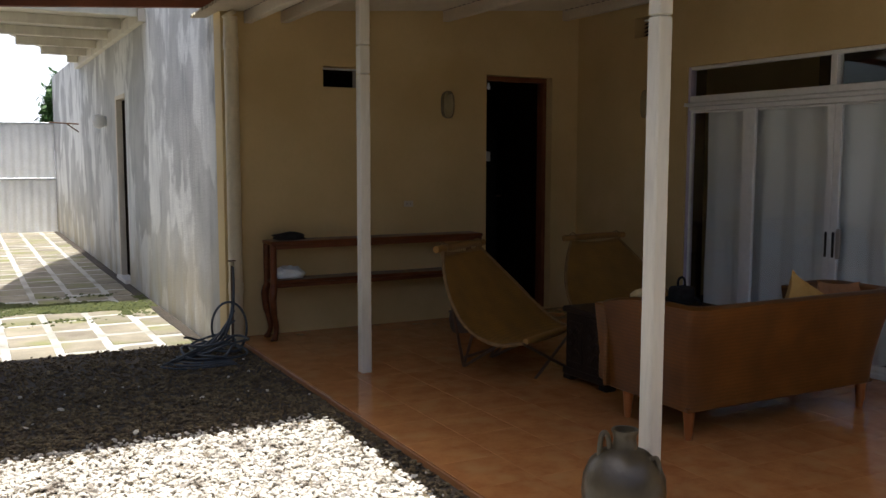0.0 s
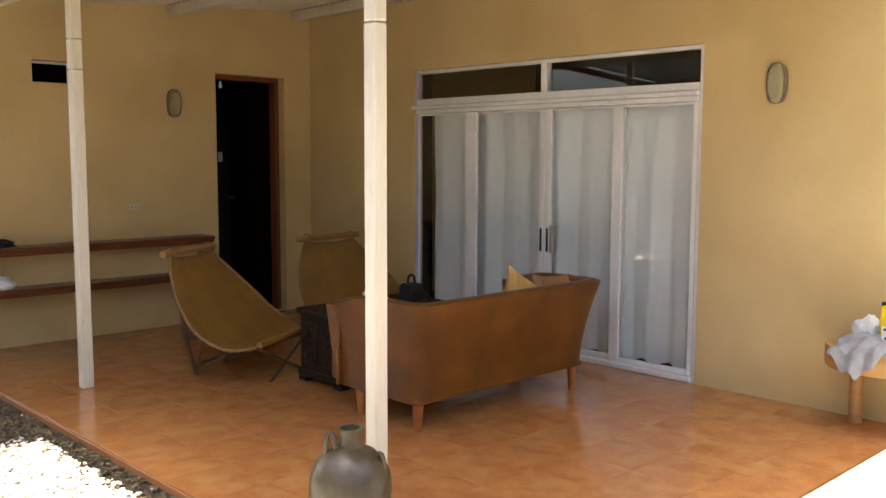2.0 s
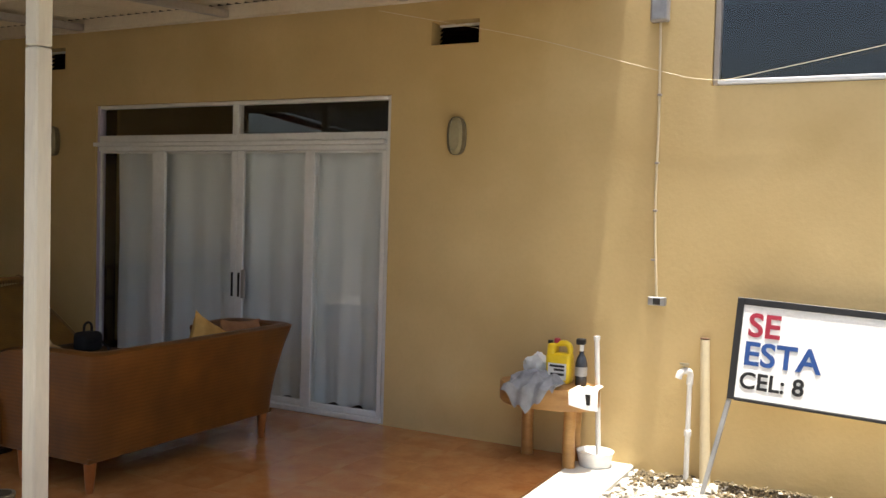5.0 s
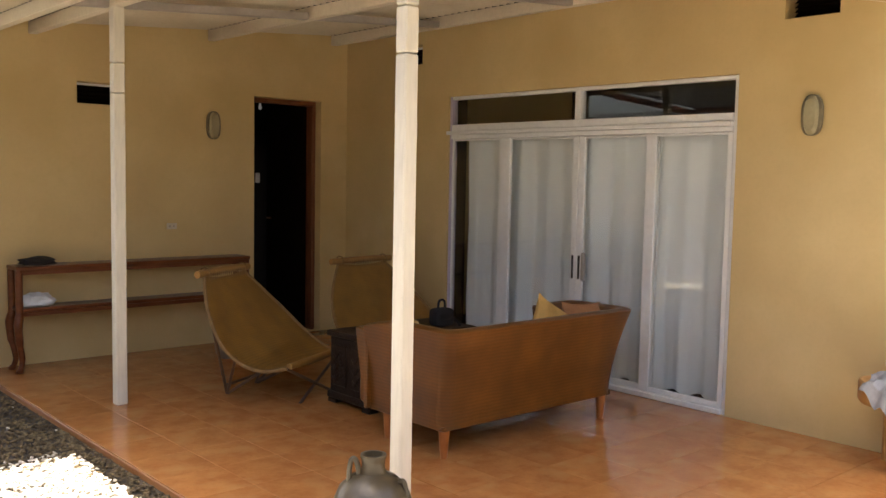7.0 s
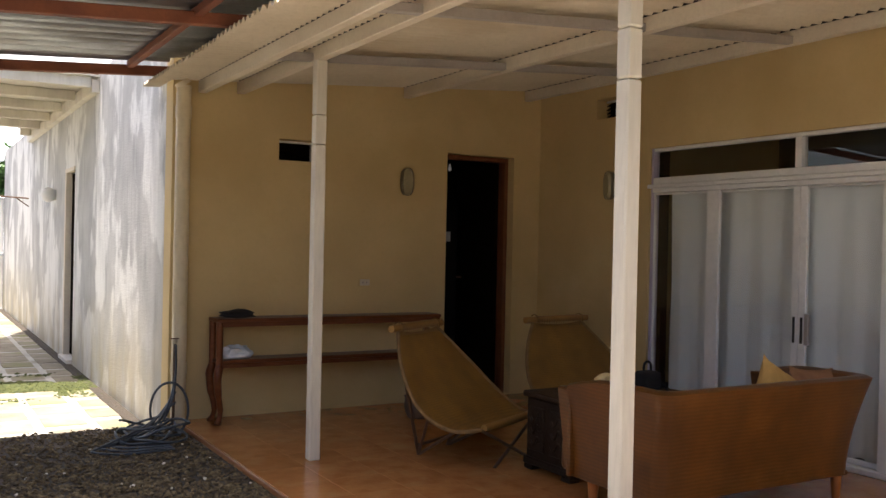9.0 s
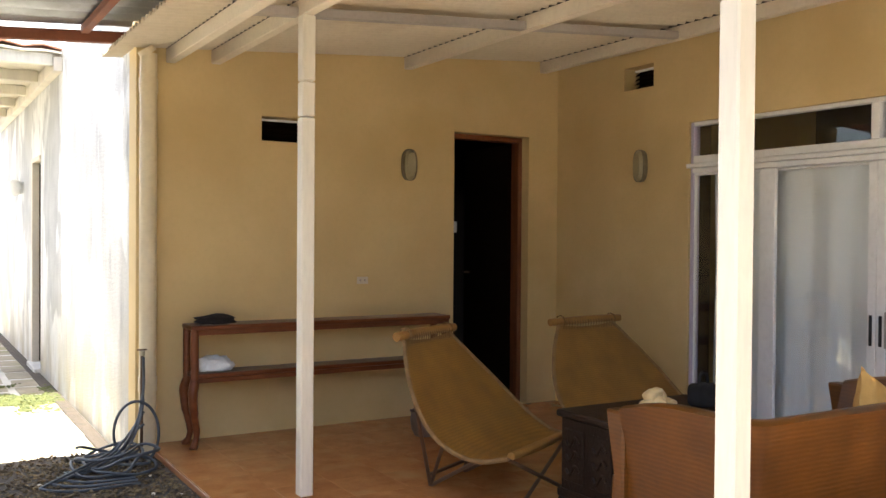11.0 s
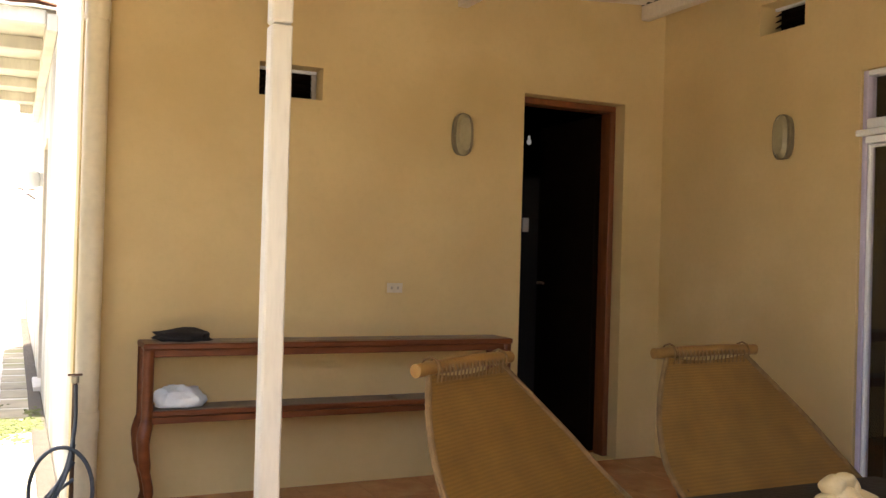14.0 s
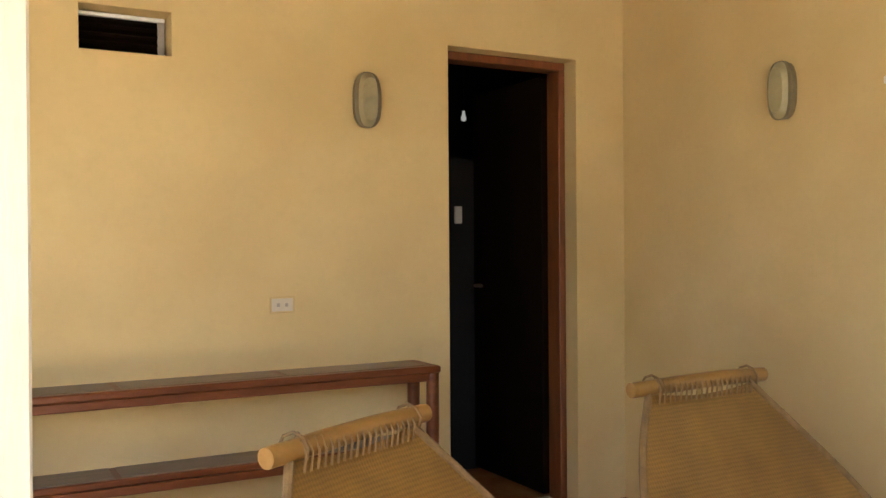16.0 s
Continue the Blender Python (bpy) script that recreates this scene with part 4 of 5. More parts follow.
# ---- stoneware jar ----
def jar(x, y):
    e = thing("stoneware_jar", "brown glazed stoneware jar with two small handles", "jar", (x, y, 0))
    prof = [(0.085, 0.0), (0.10, 0.01), (0.125, 0.08), (0.142, 0.16), (0.148, 0.23), (0.143, 0.29), (0.122, 0.34), (0.085, 0.374), (0.046, 0.392), (0.040, 0.42), (0.043, 0.44), (0.047, 0.45), (0.046, 0.458), (0.036, 0.458), (0.033, 0.44), (0.032, 0.39)]
    part("body", lathe(prof, (x, y, 0), 36), STONEWARE, e, smooth=True)
    for d, low in ((Vector((-0.88, 0.47, 0)), 0.0), (Vector((0.55, -0.83, 0)), 0.075)):
        pts = [Vector((x, y, -low)) + d * (r + low * 0.5) + Vector((0, 0, z)) for r, z in ((0.050, 0.375), (0.058, 0.425), (0.070, 0.445), (0.083, 0.43), (0.088, 0.37), (0.084, 0.345))]
        part("handle", tube(smooth_path(pts, 4), 0.010, 8), STONEWARE, e, smooth=True)
    return e


jar(2.10, 2.25)

# ---- log stool and what stands on it ----
def log_stool():
    e = thing("log_stool", "rough honey coloured log slice stool on three legs", "stool", (4.98, 1.46, 0))
    b = bmesh.new()
    n = 40
    rings = []
    for z, s in ((0.33, 0.97), (0.345, 1.0), (0.43, 1.0), (0.445, 0.965)):
        ring = []
        for k in range(n):
            a = 2 * math.pi * k / n
            r = 1 + 0.05 * noise.noise((math.cos(a) * 1.5, math.sin(a) * 1.5, 3.0))
            ring.append(b.verts.new((min(4.95 + 0.185 * s * r * math.cos(a), 5.165), 1.49 + 0.285 * s * r * math.sin(a), z)))
        rings.append(ring)
    for r0, r1 in zip(rings, rings[1:]):
        for k in range(n):
            b.faces.new((r0[k], r0[(k + 1) % n], r1[(k + 1) % n], r1[k]))
    b.faces.new(rings[0][::-1]), b.faces.new(rings[-1])
    part("seat", b, STOOL_WOOD, e, smooth=True)
    for x, y in ((5.07, 1.65), (4.92, 1.345), (5.09, 1.37)):
        part("leg", tube([(x, y, 0.0), (x - 0.004, y + 0.003, 0.17), (x, y, 0.333)], [0.037, 0.034, 0.036], 14), STOOL_WOOD, e, smooth=True)


log_stool()


def jug():
    e = thing("plastic_jug", "yellow plastic jug with a red cap and moulded handle", "jug", (5.0, 1.44, 0.445))
    part("body", box(4.955, 5.045, 1.37, 1.515, 0.446, 0.615, 0.022, seg=3), YELLOW, e, smooth=True)
    part("shoulder", box(4.962, 5.038, 1.46, 1.512, 0.575, 0.665, 0.016, seg=3), YELLOW, e, smooth=True)
    part("handle", tube(smooth_path([(5.0, 1.388, 0.600), (5.0, 1.386, 0.645), (5.0, 1.412, 0.668), (5.0, 1.47, 0.660)], 5), 0.017, 10), YELLOW, e, smooth=True)
    part("cap", lathe([(0.018, 0.0), (0.018, 0.022), (0.014, 0.026)], (5.0, 1.462, 0.668), 16), RED, e, "red screw cap", smooth=True)
    part("cap", lathe([(0.015, 0.0), (0.015, 0.018), (0.012, 0.02)], (5.0, 1.502, 0.66), 16), BLACK, e, "black small cap", smooth=True)
    part("sticker", box(4.951, 4.956, 1.39, 1.495, 0.47, 0.56, 0), PAPER, e, "pale printed sticker")
    for z, a, c in ((0.545, 1.40, 1.485), (0.525, 1.40, 1.46), (0.50, 1.40, 1.48)):
        part("print_bar", box(4.949, 4.952, a, c, z - 0.006, z + 0.006, 0), BLACK, e, "dark printed line")


jug()
bottle = thing("spray_bottle", "dark spray bottle with a black trigger head", "bottle", (4.99, 1.315, 0.445))
part("body", lathe([(0.030, 0.0), (0.033, 0.01), (0.033, 0.12), (0.026, 0.15), (0.013, 0.175), (0.013, 0.19)], (4.99, 1.315, 0.446), 18), RUBBER_BOTTLE, bottle, smooth=True)
part("neck", lathe([(0.012, 0.0), (0.012, 0.04)], (4.99, 1.315, 0.636), 12), PAPER, bottle, "clear pale neck", smooth=True)
part("trigger", box(4.97, 5.01, 1.295, 1.345, 0.672, 0.705, 0.006), BLACK, bottle)
part("sticker", lathe([(0.0345, 0.0), (0.0345, 0.05)], (4.99, 1.315, 0.50), 18), SILVER, bottle, "grey printed band", smooth=True)

# grey cloth draped over the edge of the stool
rows = []
for i in range(19):
    u = i / 18
    row = []
    for j in range(15):
        v = j / 14
        y = 1.68 - 0.30 * u + 0.02 * math.sin(7 * v)
        x = 4.98 - 0.24 * v
        z = 0.462 + 0.045 * abs(noise.noise((u * 4, v * 4, 1.0))) + 0.04 * math.sin(math.pi * u) * (1 - v) + 0.012 * math.sin(u * 23 + v * 5)
        if x < 4.785:
            drop = (4.785 - x) * 1.9 * (0.4 + 1.4 * math.sin(math.pi * min(1, u * 1.1)))
            z -= drop
            x = 4.752 - 0.01 * math.sin(u * 19)
        row.append((x, y, z))
    rows.append(row)
tagged(part("rag", sheet(rows, 0.004), GREY_CLOTH, smooth=True), "grey cloth draped over the edge of the log stool", "cloth")
# white cloth hung over the end of the stool
rows = []
for i in range(13):
    y = 1.315 - 0.125 * i / 12
    row = []
    edge = 4.95 - 0.192 * math.sqrt(max(0.05, 1 - ((y - 1.49) / 0.30) ** 2))
    for j in range(15):
        v = j / 14
        wave = 0.004 * math.sin(i * 1.3 + v * 3)
        if v < 0.45:
            row.append((edge + 0.10 * (0.45 - v) / 0.45, y - 0.01 * v, 0.451 + 0.012 * math.sin(i * 0.8) ** 2 * (1 - v)))
        else:
            d = (v - 0.45) / 0.55
            row.append((edge - 0.008 - abs(wave) - 0.012 * d, y - 0.01 * v, 0.449 - (0.070 + 0.045 * i / 12) * d))
    rows.append(row)
napkin = thing("printed_cloth", "white printed cloth hung over the end of the stool", "cloth", (4.83, 1.25, 0.45))
part("fabric", sheet(rows, 0.003), PAPER, napkin, smooth=True)
edge = 4.95 - 0.192 * math.sqrt(1 - ((1.225 - 1.49) / 0.30) ** 2)
part("print_bar", box(edge - 0.030, edge - 0.024, 1.207, 1.243, 0.375, 0.432, 0), BLACK, napkin, "dark printed mark")
crumpled(0.12, 0.16, 0.14, pose(5.05, 1.60, 0.446), 11, BAG_PLASTIC, "plastic_bag", "clear crumpled plastic bag at the back of the stool", "bag")

# ---- standing pipes by the wall ----
bucket = thing("bucket", "low pale bucket standing on the porch border", "bucket", (5.04, 1.235, 0.002))
part("tub", lathe([(0.085, 0.0), (0.10, 0.07), (0.105, 0.08), (0.098, 0.08), (0.092, 0.06), (0.08, 0.055)], (5.04, 1.235, 0.003), 26), PVC_WHITE, bucket, smooth=True)
pipe = thing("standing_pipe", "white plastic pipe standing in the bucket", "pipe", (5.03, 1.17, 0.05))
part("tube", tube([(5.03, 1.212, 0.058), (5.026, 1.242, 0.70)], 0.014, 12), PVC_WHITE, pipe, smooth=True)
part("cap", tube([(5.026, 1.242, 0.70), (5.026, 1.243, 0.722)], 0.018, 12), PVC_WHITE, pipe, smooth=True)

tap = thing("garden_tap", "white plastic garden tap on a standpipe", "tap", (5.09, 0.745, GROUND))
part("riser", tube([(5.09, 0.745, GROUND + 0.02), (5.09, 0.745, 0.24)], 0.014, 12), PVC_WHITE, tap, smooth=True)
part("coupling", tube([(5.09, 0.745, 0.225), (5.09, 0.745, 0.255)], 0.019, 12), PVC_WHITE, tap, smooth=True)
part("riser", tube([(5.09, 0.745, 0.255), (5.09, 0.745, 0.53)], 0.013, 12), PVC_WHITE, tap, smooth=True)
part("elbow", tube(smooth_path([(5.09, 0.745, 0.50), (5.09, 0.745, 0.56), (5.07, 0.76, 0.575), (5.05, 0.785, 0.565), (5.045, 0.795, 0.535)], 4), 0.018, 10), PVC_WHITE, tap, smooth=True)
part("tap_wheel", lathe([(0.024, 0.0), (0.026, 0.004), (0.024, 0.010)], (5.065, 0.770, 0.605), 14), CHROME, tap)
part("spindle", tube([(5.065, 0.770, 0.58), (5.065, 0.770, 0.606)], 0.006, 8), CHROME, tap)
cane = thing("bamboo_cane", "tall bamboo cane leaning on the ochre wall", "pole", (5.13, 0.668, GROUND))
part("stem", tube([(5.12, 0.648, (-0.055) - 0.02), (5.135, 0.668, 0.35), (5.148, 0.685, 0.74)], [0.029, 0.026, 0.024], 14), PVC_CREAM, cane, smooth=True)
part("stem_end", tube([(5.148, 0.685, 0.74), (5.148, 0.685, 0.748)], 0.0245, 14), STICK, cane, "dark cut end")


# ---- leaning sign ----
def sign():
    e = thing("painted_sign", "white board with red, blue and black lettering in a black frame", "sign", (5.08, 0.12, GROUND))
    m = pose(4.965, 0.53, 0.475, 0, 0, -90) @ pose(0, 0, 0, -9, 2.5, 0)
    w, h, f = 0.95, 0.52, 0.035
    part("board", box(f, w - f, 0, 0.008, f * 0.4, h - f, 0, m=m), PAPER, e)
    part("frame_side", box(0, f, -0.008, 0.016, 0, h, 0.003, m=m), BLACK, e)
    part("frame_side", box(w - f, w, -0.008, 0.016, 0, h, 0.003, m=m), BLACK, e)
    part("frame_top", box(f, w - f, -0.008, 0.016, h - f, h, 0.003, m=m), BLACK, e)
    part("frame_bottom", box(f, w - f, -0.008, 0.016, -0.004, f * 0.4, 0.003, m=m), BLACK, e)
    for x in (0.012, w - 0.012):
        part("leg", box(x - 0.012, x + 0.012, -0.004, 0.012, -0.60, 0, 0.003, m=m @ pose(0, 0, 0, 0, 9 if x < 0.5 else -3, 0)), SILVER, e, "grey steel leg")
    def text(body, size, x, z, mat, name):
        c = bpy.data.curves.new("lettering", "FONT")
        c.body, c.size, c.extrude, c.offset = body, size, 0.001, size * 0.022
        t = new("lettering", c)
        t.matrix_basis = m @ pose(x, -0.003, z, 90)
        me = bpy.data.meshes.new_from_object(t)
        me.materials.clear()
        me.materials.append(mat)
        bpy.data.objects.remove(t)
        ob = new("lettering", me)
        ob.matrix_basis = m @ pose(x, -0.003, z, 90)
        ob.parent = e
        ob.matrix_parent_inverse = e.matrix_basis.inverted()
        tagged(ob, name)
    text("SE", 0.165, 0.065, 0.33, RED, "red painted letters SE")
    text("ESTA", 0.165, 0.055, 0.185, BLUE, "blue painted letters ESTA")
    text("CEL: 8", 0.115, 0.05, 0.065, BLACK, "black painted letters CEL: 8")


sign()

# ---- conduit, socket, junction box and wire ----
outlet = thing("wall_socket", "small dark weatherproof socket on the ochre wall", "socket", (XR, 0.955, 0.925))
part("plate", box(XR - 0.03, XR - 0.001, 0.905, 1.003, 0.901, 0.948, 0.004), SILVER, outlet)
part("socket_face", box(XR - 0.034, XR - 0.029, 0.934, 0.974, 0.907, 0.942, 0.002), BLACK, outlet)
conduit = thing("conduit", "thin cream conduit running up the wall", "conduit", (XR, 0.97, 0.95))
part("tube", tube(smooth_path([(XR - 0.010, 0.960, 0.948), (XR - 0.010, 0.985, 1.4), (XR - 0.010, 0.985, 1.9), (XR - 0.010, 0.995, 2.44)], 6), 0.007, 8), PVC_CREAM, conduit, smooth=True)
for z in (1.15, 1.42, 1.68, 2.05):
    part("clip", box(XR - 0.02, XR - 0.001, 0.974, 0.996, z - 0.006, z + 0.006, 0.002), GREY_BEAM, conduit)
junction = thing("junction_box", "grey junction box high on the wall", "junction box", (XR, 0.955, 2.5))
part("case", box(XR - 0.05, XR - 0.001, 0.945, 1.045, 2.44, 2.60, 0.008), GREY_BEAM, junction)
part("cover", box(XR - 0.056, XR - 0.05, 0.955, 1.035, 2.45, 2.59, 0.003), SILVER, junction)
tagged(part("wire", tube(smooth_path([(5.02, 2.70, 2.60), (5.15, 1.75, 2.40), (5.165, 1.08, 2.205), (5.165, 0.72, 2.12), (5.165, 0.40, 2.16), (5.16, -0.6, 2.35)], 8), 0.0018, 6), PVC_CREAM, smooth=True), "thin pale wire slung along the ochre wall", "wire")
plug = thing("wall_outlet", "cream double power outlet on the end wall", "outlet", (3.44, YB, 1.0))
part("plate", box(3.384, 3.486, YB - 0.008, YB - 0.001, 0.975, 1.040, 0.003), PLASTER, plug)
part("cover", box(3.391, 3.479, YB - 0.0095, YB - 0.0085, 0.982, 1.033, 0.001), CREAM_METAL, plug)
for x in (3.418, 3.452):
    part("socket_face", box(x - 0.006, x + 0.006, YB - 0.0115, YB - 0.0098, 1.000, 1.014, 0.001), GREY_BEAM, plug)

# ---- in the unlit room ----
switch = thing("light_switch", "small pale switch plate inside the unlit room", "switch", (4.735, 7.6, 1.4))
# wall end added to carry the plate, shade put into its colour
part("stud", box(4.60, 4.86, 7.62, 7.68, -0.004, 1.72, 0), DARK_WALL, switch, "added wall end, near-black in place of shade")
part("plate", box(4.712, 4.757, 7.605, 7.619, 1.36, 1.455, 0.003), PVC_WHITE, switch)
# faint emission put in for a window's glint, not for a lamp
GLINT = bpy.data.materials.new("lit_bulb")
GLINT.use_nodes = True
GLINT.node_tree.nodes["Principled BSDF"].inputs["Emission Color"].default_value = (1.0, 0.97, 0.9, 1)
GLINT.node_tree.nodes["Principled BSDF"].inputs["Emission Strength"].default_value = 0.03
# rounded shape and its cord are added only to carry that glint
glint = thing("bare_bulb", "small glowing shape in place of a window's glint in the unlit room", "lamp", (5.86, 9.5, 2.25))
part("glass", lathe([(0.003, -0.03), (0.018, -0.02), (0.022, 0.0), (0.013, 0.025), (0.010, 0.055)], (5.86, 9.5, 2.25), 16), GLINT, glint, smooth=True)
part("cord", tube([(5.86, 9.5, 2.30), (5.86, 9.5, 2.8)], 0.004, 6), BLACK, glint)
cup = thing("cupboard", "tall dark cupboard in the unlit room", "cupboard", (5.9, 8.7, 0))
part("body", box(5.5, 6.3, 8.5, 9.0, -0.004, 1.68, 0.01), CHEST_WOOD, cup)
part("door", box(5.51, 5.895, 8.485, 8.498, 0.05, 1.65, 0.004), CHEST_WOOD, cup)
part("door", box(5.905, 6.29, 8.485, 8.498, 0.05, 1.65, 0.004), CHEST_WOOD, cup)

# ---- hose and standpipe at the corner ----
stand = thing("hose_standpipe", "thin dark standpipe with a brass tap at the corner", "tap", (1.87, 6.58, GROUND))
part("riser", tube([(1.865, 6.56, (-0.055) - 0.03), (1.868, 6.56, 0.60)], 0.010, 10), STICK, stand, smooth=True)
part("valve", tube([(1.868, 6.56, 0.585), (1.868, 6.56, 0.615)], 0.018, 10), CHROME, stand, smooth=True)
part("tap_wheel", box(1.838, 1.898, 6.553, 6.567, 0.617, 0.625, 0.002), STICK, stand)
rng = random.Random(12)
pts = [Vector((1.872, 6.54, 0.58)), Vector((1.868, 6.53, 0.36)), Vector((1.80, 6.48, 0.12)), Vector((1.66, 6.38, 0.0))]
for k in range(46):
    a = k * 0.62
    r = 0.17 + 0.05 * math.sin(k * 0.9)
    pts.append(Vector((1.66 + r * 1.1 * math.cos(a), 6.30 + r * 1.3 * math.sin(a), (-0.055) + 0.03 + 0.16 * abs(math.sin(k * 0.37)) * (k / 46) + rng.uniform(0, 0.03))))
tagged(part("garden_hose", tube(smooth_path(pts, 5), 0.0085, 7), HOSE, smooth=True), "loosely coiled blue grey garden hose on the gravel", "hose")
loop = [Vector((1.82 + 0.125 * math.cos(a), 6.46 + 0.05 * math.sin(a * 0.5), 0.135 + 0.185 * math.sin(a))) for a in [-1.1 + k * 0.42 for k in range(14)]]
tagged(part("garden_hose", tube(smooth_path(loop, 4), 0.009, 7), HOSE, smooth=True), "raised loop of dark garden hose by the standpipe", "hose")

for k in range(4):
    top = Vector((1.872, 6.53 - 0.004 * k, 0.40 - 0.075 * k))
    bend = [top, Vector((1.845 - 0.03 * k, 6.49, 0.22 - 0.04 * k)), Vector((1.74 - 0.05 * k, 6.40 - 0.03 * k, 0.05)), Vector((1.56 - 0.09 * k, 6.30 - 0.06 * k, -0.015)), Vector((1.40 - 0.05 * k, 6.34 - 0.10 * k, -0.022)), Vector((1.50 - 0.03 * k, 6.16 - 0.08 * k, -0.022)), Vector((1.72, 6.10 - 0.06 * k, -0.018))]
    tagged(part("garden_hose", tube(smooth_path(bend, 6), 0.008, 7), HOSE, smooth=True), "length of dark hose hanging from the standpipe to the ground", "hose", "hose lengths")

# ---- pot behind the lounger ----
pot = thing("clay_pot", "dark clay pot on the floor behind the lounger", "pot", (3.61, 6.13, 0))
part("body", lathe([(0.07, 0.0), (0.09, 0.04), (0.10, 0.10), (0.095, 0.15), (0.105, 0.165), (0.09, 0.165), (0.085, 0.14)], (3.61, 6.13, 0), 24), TERRACOTTA, pot, smooth=True)

# ---- details of the grey wall ----
store = thing("door_3", "narrow dark door gap in the grey wall with a pale frame", "door", (XG, 11.6, 0), kind="structure")
part("frame_post", box(XG - 0.015, XG + 0.06, 11.86, 11.947, GROUND, 2.10, 0.004), CREAM_BEAM, store)
part("frame_head", box(XG - 0.015, XG + 0.06, 11.263, 11.947, 2.10, 2.147, 0.004), CREAM_BEAM, store)
# near-black leaf added just inside the frame, standing in for the shaded gap
part("door_leaf", box(XG + 0.064, XG + 0.10, 11.265, 11.944, GROUND + 0.055, 2.095, 0.004), SHADE_BLACK, store)
part("threshold", box(XG - 0.06, XG + 0.1, 11.265, 11.945, GROUND - 0.02, GROUND + 0.05, 0.006), CONCRETE, store)
globe = thing("wall_lamp", "round pale lamp on the grey wall", "lamp", (XG, 12.88, 1.87))
part("globe", lathe([(0.01, -0.10), (0.07, -0.07), (0.095, 0.0), (0.07, 0.07), (0.01, 0.10)], (XG - 0.09, 12.88, 1.87), 18), PVC_WHITE, globe, smooth=True)
part("bracket", box(XG - 0.02, XG - 0.001, 12.83, 12.93, 1.80, 1.94, 0.004), PVC_WHITE, globe)
arm = thing("wall_bracket", "thin iron bracket standing out from the grey wall", "bracket", (XG, 16.2, 1.9))
part("bar", tube([(XG - 0.002, 16.0, 1.93), (XG - 0.45, 16.0, 1.95)], 0.012, 8), STICK, arm)
part("brace", tube([(XG - 0.002, 16.0, 1.80), (XG - 0.18, 16.0, 1.93)], 0.010, 8), STICK, arm)


# ---- glowing white sheet in place of bright sky far behind the gate ----
SKY_GLOW = bpy.data.materials.new("bright_haze")
SKY_GLOW.use_nodes = True
SKY_GLOW.node_tree.nodes["Principled BSDF"].inputs["Base Color"].default_value = (0.8, 0.8, 0.8, 1)
SKY_GLOW.node_tree.nodes["Principled BSDF"].inputs["Emission Color"].default_value = (1.0, 1.0, 1.0, 1)
SKY_GLOW.node_tree.nodes["Principled BSDF"].inputs["Emission Strength"].default_value = 0.75
structure(part("backdrop", box(-60, 60, 85, 85.5, -0.15, 45, 0), SKY_GLOW), "glowing white sheet in place of bright sky far behind the gate", "backdrop")

# ---- trees beyond the gate ----
def tree(x, y, height, spread, seed):
    e = thing("tree", "leafy green tree beyond the yard gate", "tree", (x, y, GROUND), "trees beyond the gate")
    rng = np.random.default_rng(seed)
    limbs = tube([(x, y, GROUND - 0.1), (x + 0.1, y, height * 0.35), (x, y, height * 0.7)], [0.16, 0.12, 0.05], 10)
    tips = []
    for k in range(9):
        a = k * 2.4
        z = height * (0.4 + 0.05 * k)
        p = (x + spread * 0.7 * math.cos(a), y + spread * 0.7 * math.sin(a), z + height * 0.18)
        tube([(x + 0.05, y, z), ((x + p[0]) / 2, (y + p[1]) / 2, z + height * 0.12), p], [0.06, 0.04, 0.015], 7, limbs)
        tips.append(p)
    part("trunk", limbs, BARK, e, smooth=True)
    verts, faces = [], []
    for p in tips:
        for k in range(700):
            c = np.array(p) + rng.normal(0, 1, 3) * np.array([spread * 0.24, spread * 0.24, height * 0.07])
            a, b = rng.normal(0, 1, 3), rng.normal(0, 1, 3)
            a = a / np.linalg.norm(a) * 0.11
            b = b / np.linalg.norm(b) * 0.04
            i = len(verts)
            verts += [tuple(c - a), tuple(c + b), tuple(c + a), tuple(c - b)]
            faces.append((i, i + 1, i + 2, i + 3))
    me = bpy.data.meshes.new("crown")
    me.from_pydata(verts, [], faces)
    me.materials.append(LEAF)
    crown = new("crown", me)
    crown.parent = e
    crown.matrix_parent_inverse = e.matrix_basis.inverted()


tree(-0.9, 31.0, 4.6, 1.3, 3)
tree(2.6, 25.5, 3.2, 0.5, 4)

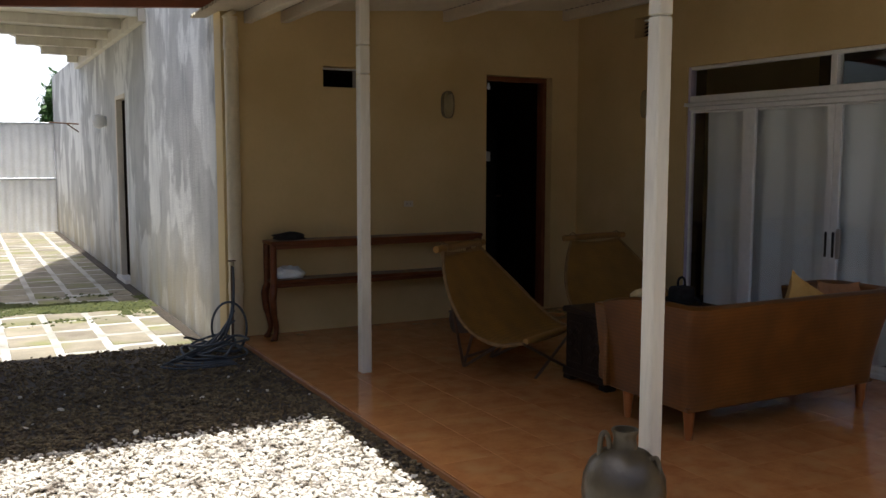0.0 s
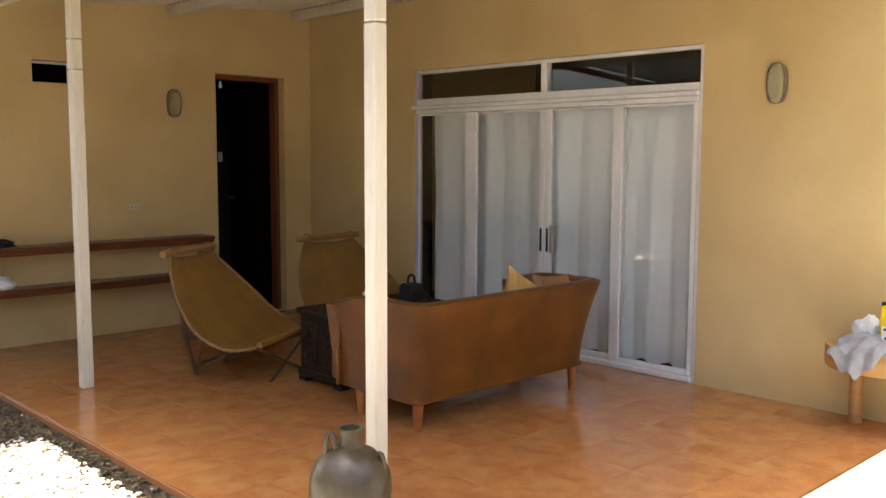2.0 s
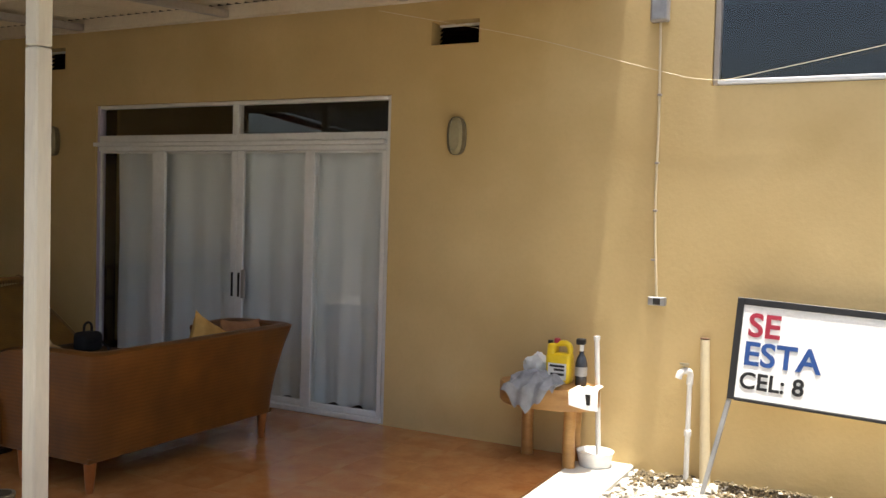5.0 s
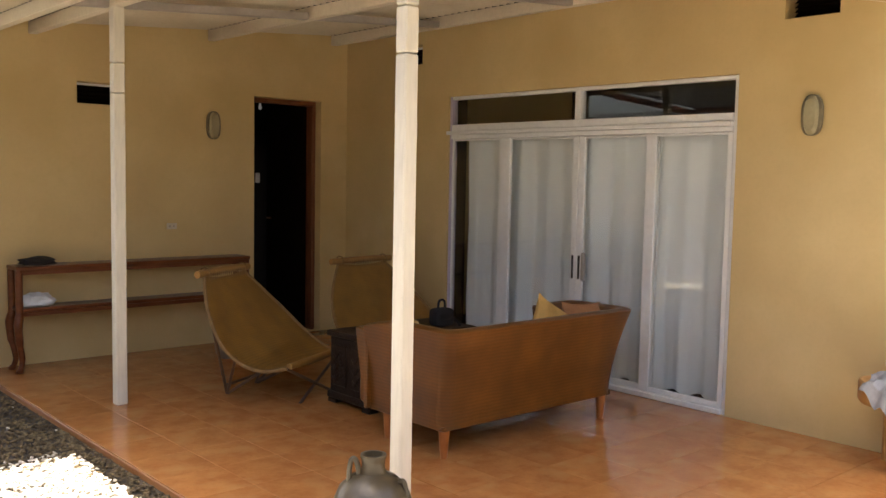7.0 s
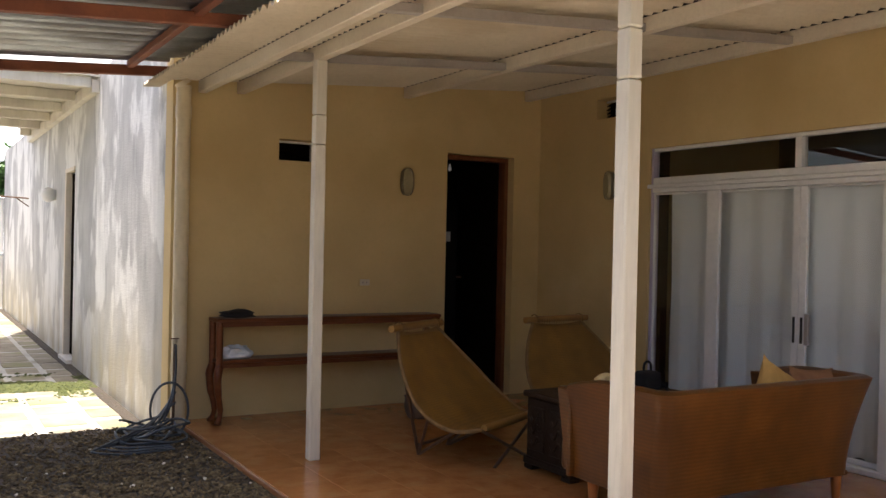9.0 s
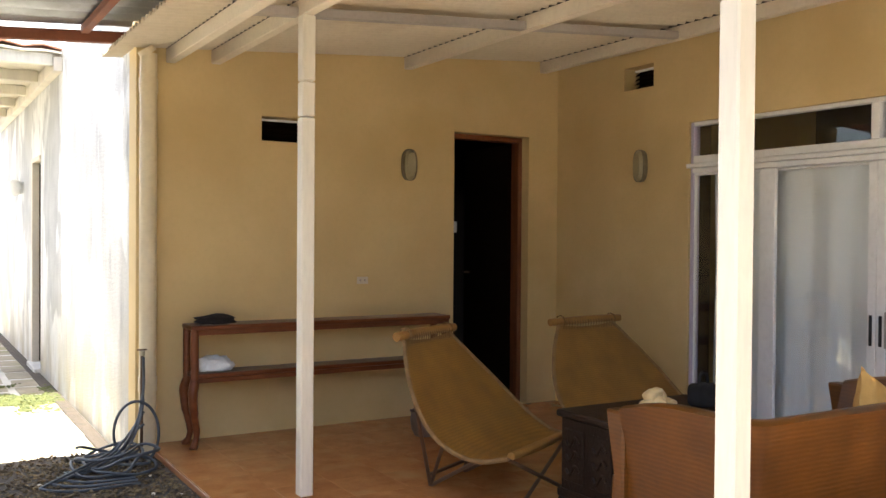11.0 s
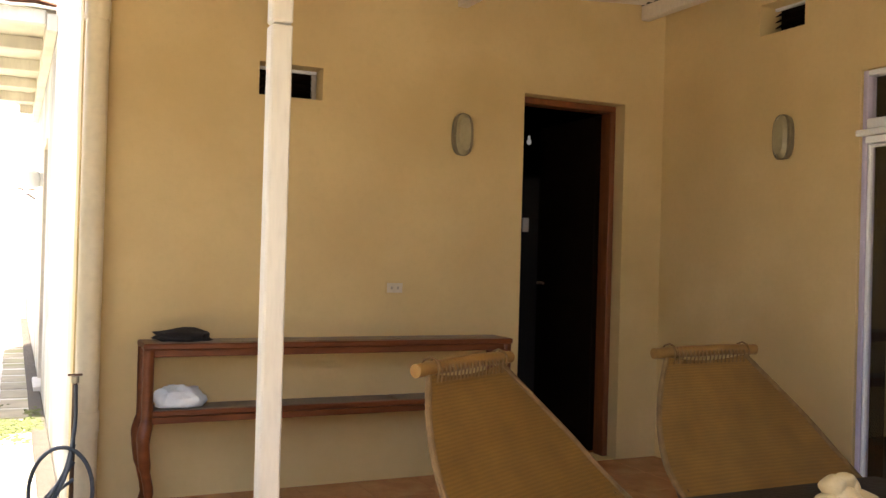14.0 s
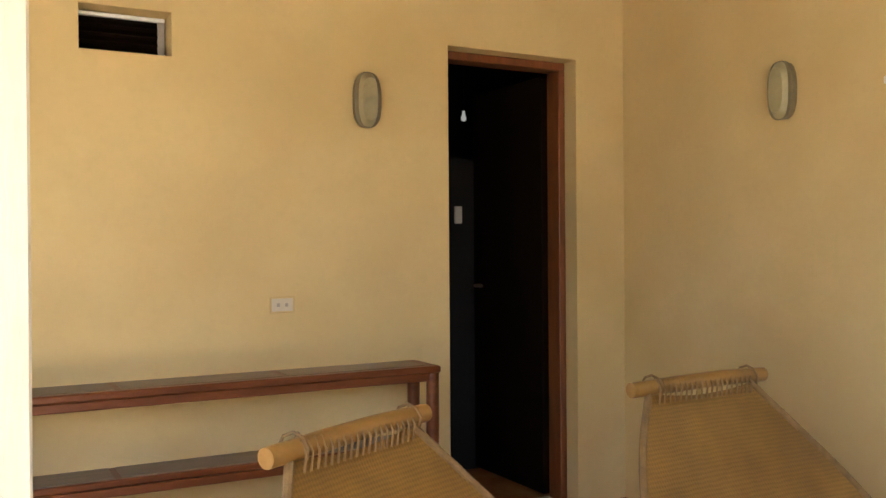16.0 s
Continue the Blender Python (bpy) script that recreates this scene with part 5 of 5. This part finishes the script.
# ---- gravel, pavers and tiles ----
def stones(name, count, inside, size, seed, mat):
    """Loose stones over a stretch of ground as one mesh: inside gives a random place."""
    rng = np.random.default_rng(seed)
    base = bmesh.new()
    bmesh.ops.create_icosphere(base, subdivisions=1, radius=1.0)
    bv = np.array([v.co[:] for v in base.verts])
    bf = np.array([[v.index for v in f.verts] for f in base.faces])
    base.free()
    k = len(bv)
    verts = np.zeros((count * k, 3))
    faces = np.zeros((count * len(bf), 3), int)
    for i in range(count):
        x, y, z = inside(rng)
        s = size * rng.uniform(0.5, 1.35)
        q = bv * (s * np.array([rng.uniform(0.8, 1.5), rng.uniform(0.6, 1.1), rng.uniform(0.35, 0.7)])) * rng.uniform(0.8, 1.2, (k, 1))
        a, t = rng.uniform(0, 6.28), rng.normal(0, 0.35)
        ca, sa, ct, st = math.cos(a), math.sin(a), math.cos(t), math.sin(t)
        q = q @ np.array([[ct, 0, st], [0, 1, 0], [-st, 0, ct]]).T @ np.array([[ca, -sa, 0], [sa, ca, 0], [0, 0, 1]]).T
        verts[i * k:(i + 1) * k] = q + (x, y, z)
        faces[i * len(bf):(i + 1) * len(bf)] = bf + i * k
    me = bpy.data.meshes.new(name)
    me.from_pydata(verts.tolist(), [], faces.tolist())
    me.materials.append(mat)
    return new(name, me)


GRAVEL_Z = -0.030
structure(part("gravel_bed", box(-0.5, 1.80, -1.0, 4.45, GROUND - 0.08, GRAVEL_Z - 0.01, 0), GRAVEL_BED), "pale gravel dust under the stones", "ground")
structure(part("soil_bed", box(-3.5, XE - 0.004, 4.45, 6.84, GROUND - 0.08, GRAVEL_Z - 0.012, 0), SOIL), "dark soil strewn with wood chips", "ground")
structure(part("soil_bed", box(1.80, XE - 0.004, -1.0, 4.45, GROUND - 0.08, GRAVEL_Z - 0.012, 0), SOIL), "strip of dark soil along the porch floor", "ground")
# unseen ground, made dark so that less light bounces into the porch
structure(part("soil_bed", box(-3.5, -0.5, -4.2, 4.45, GROUND - 0.08, GRAVEL_Z - 0.012, 0), SOIL), "unseen ground kept dark to cut bounce light", "ground")
structure(part("soil_bed", box(-0.5, XR - 0.004, -4.2, -1.0, GROUND - 0.08, GRAVEL_Z - 0.012, 0), SOIL), "unseen ground kept dark to cut bounce light", "ground")
structure(part("gravel_bed", box(XE - 0.004, XR - 0.004, -1.0, YF - 0.054, GROUND - 0.08, GRAVEL_Z - 0.01, 0), GRAVEL_BED), "pale gravel dust under the stones", "ground")


def yard_place(rng):
    while True:
        x, y = rng.uniform(-0.5, XE - 0.02), rng.uniform(0.2, 6.2)
        if (y < 4.35 + rng.random() * 0.2 and x < 1.76 + rng.random() * 0.08) or rng.random() < 0.003:
            return x, y, GRAVEL_Z + rng.uniform(-0.008, 0.010)


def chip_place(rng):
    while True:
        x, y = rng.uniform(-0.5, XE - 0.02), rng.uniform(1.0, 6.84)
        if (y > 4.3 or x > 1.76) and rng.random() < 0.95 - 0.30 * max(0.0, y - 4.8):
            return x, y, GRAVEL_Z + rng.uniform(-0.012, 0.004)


def side_place(rng):
    return rng.uniform(2.6, XR - 0.05), rng.uniform(-1.0, YF - 0.06), GRAVEL_Z + rng.uniform(-0.008, 0.015)


tagged(stones("gravel", 36000, yard_place, 0.0125, 5, PEBBLE), "pale sunlit gravel in the yard", "gravel", kind="stuff")
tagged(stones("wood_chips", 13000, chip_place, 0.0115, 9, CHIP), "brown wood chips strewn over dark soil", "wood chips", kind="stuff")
tagged(stones("gravel", 11000, side_place, 0.0185, 6, PEBBLE), "pale gravel beside the porch", "gravel", kind="stuff")


def wall_foot_place(rng):
    while True:
        x, y = XR - 0.03 - abs(rng.normal(0, 0.17)), rng.uniform(-0.9, YF - 0.1)
        if noise.noise((x * 4, y * 4, 2.0)) > -0.12 - (0.25 if y < 0.55 else 0.0):
            return x, y, GRAVEL_Z + rng.uniform(0.010, 0.024)


tagged(stones("wood_chips", 1800, wall_foot_place, 0.014, 14, CHIP), "brown wood chips among the gravel along the house wall", "wood chips", kind="stuff")


def piece_mesh(name, w, d, h, bevel, mat):
    b = box(-w / 2, w / 2, -d / 2, d / 2, -h, 0, bevel)
    me = bpy.data.meshes.new(name)
    bmesh.ops.recalc_face_normals(b, faces=b.faces)
    b.to_mesh(me)
    b.free()
    me.materials.append(mat)
    return me


rng = random.Random(4)
paving = thing("paving", "weathered stone pavers with pale joints and moss", "pavement", (0, 13, GROUND), kind="structure")
paver = piece_mesh("paver", 0.322, 0.418, 0.05, 0.006, PAVER)
for i in range(10):
    for j in range(26):
        ob = new("paver", paver)
        ob.matrix_basis = pose(XG - 0.168 - i * 0.387, 7.08 + j * 0.515 + (0.0, 0.26, 0.10)[i % 3], GROUND + rng.uniform(-0.004, 0.004), rng.uniform(-0.6, 0.6), rng.uniform(-0.6, 0.6), rng.uniform(-1.2, 1.2))
        ob.parent = paving
        ob.matrix_parent_inverse = paving.matrix_basis.inverted()


def moss_place(rng):
    """A drip line under the canopy's edge, thick in its middle and patchy outside it."""
    while True:
        x, y = rng.uniform(-1.0, XG - 0.03), rng.normal(9.75, 0.32)
        if noise.noise((x * 2.2, y * 2.2, 4.0)) + 0.35 - abs(y - 9.75) * 0.6 > 0:
            return x, y, GROUND + rng.uniform(-0.006, 0.002)


tagged(stones("moss", 9000, moss_place, 0.020, 8, MOSS), "green moss on the pavers under the canopy's drip line", "moss", kind="stuff")
structure(part("gutter", box(XG - 0.11, XG - 0.004, 6.97, 20.1, GROUND - 0.06, GROUND + 0.008, 0.006), SOIL), "dark earth gutter along the foot of the grey wall", "gutter")
nx, ny = 10, 16
tw, td = (XR - 0.004 - XE) / nx, (YB - 0.004 - YF - 0.272) / ny
tile = piece_mesh("tile", tw - 0.0014, td - 0.0014, 0.008, 0.0005, TILE)
for i in range(nx):
    for j in range(ny):
        ob = new("tile", tile)
        ob.matrix_basis = pose(XE + tw * (i + 0.5), YF + 0.271 + td * (j + 0.5), 0.0, 0, 0, 90 * rng.randrange(1))
        ob.parent = slab
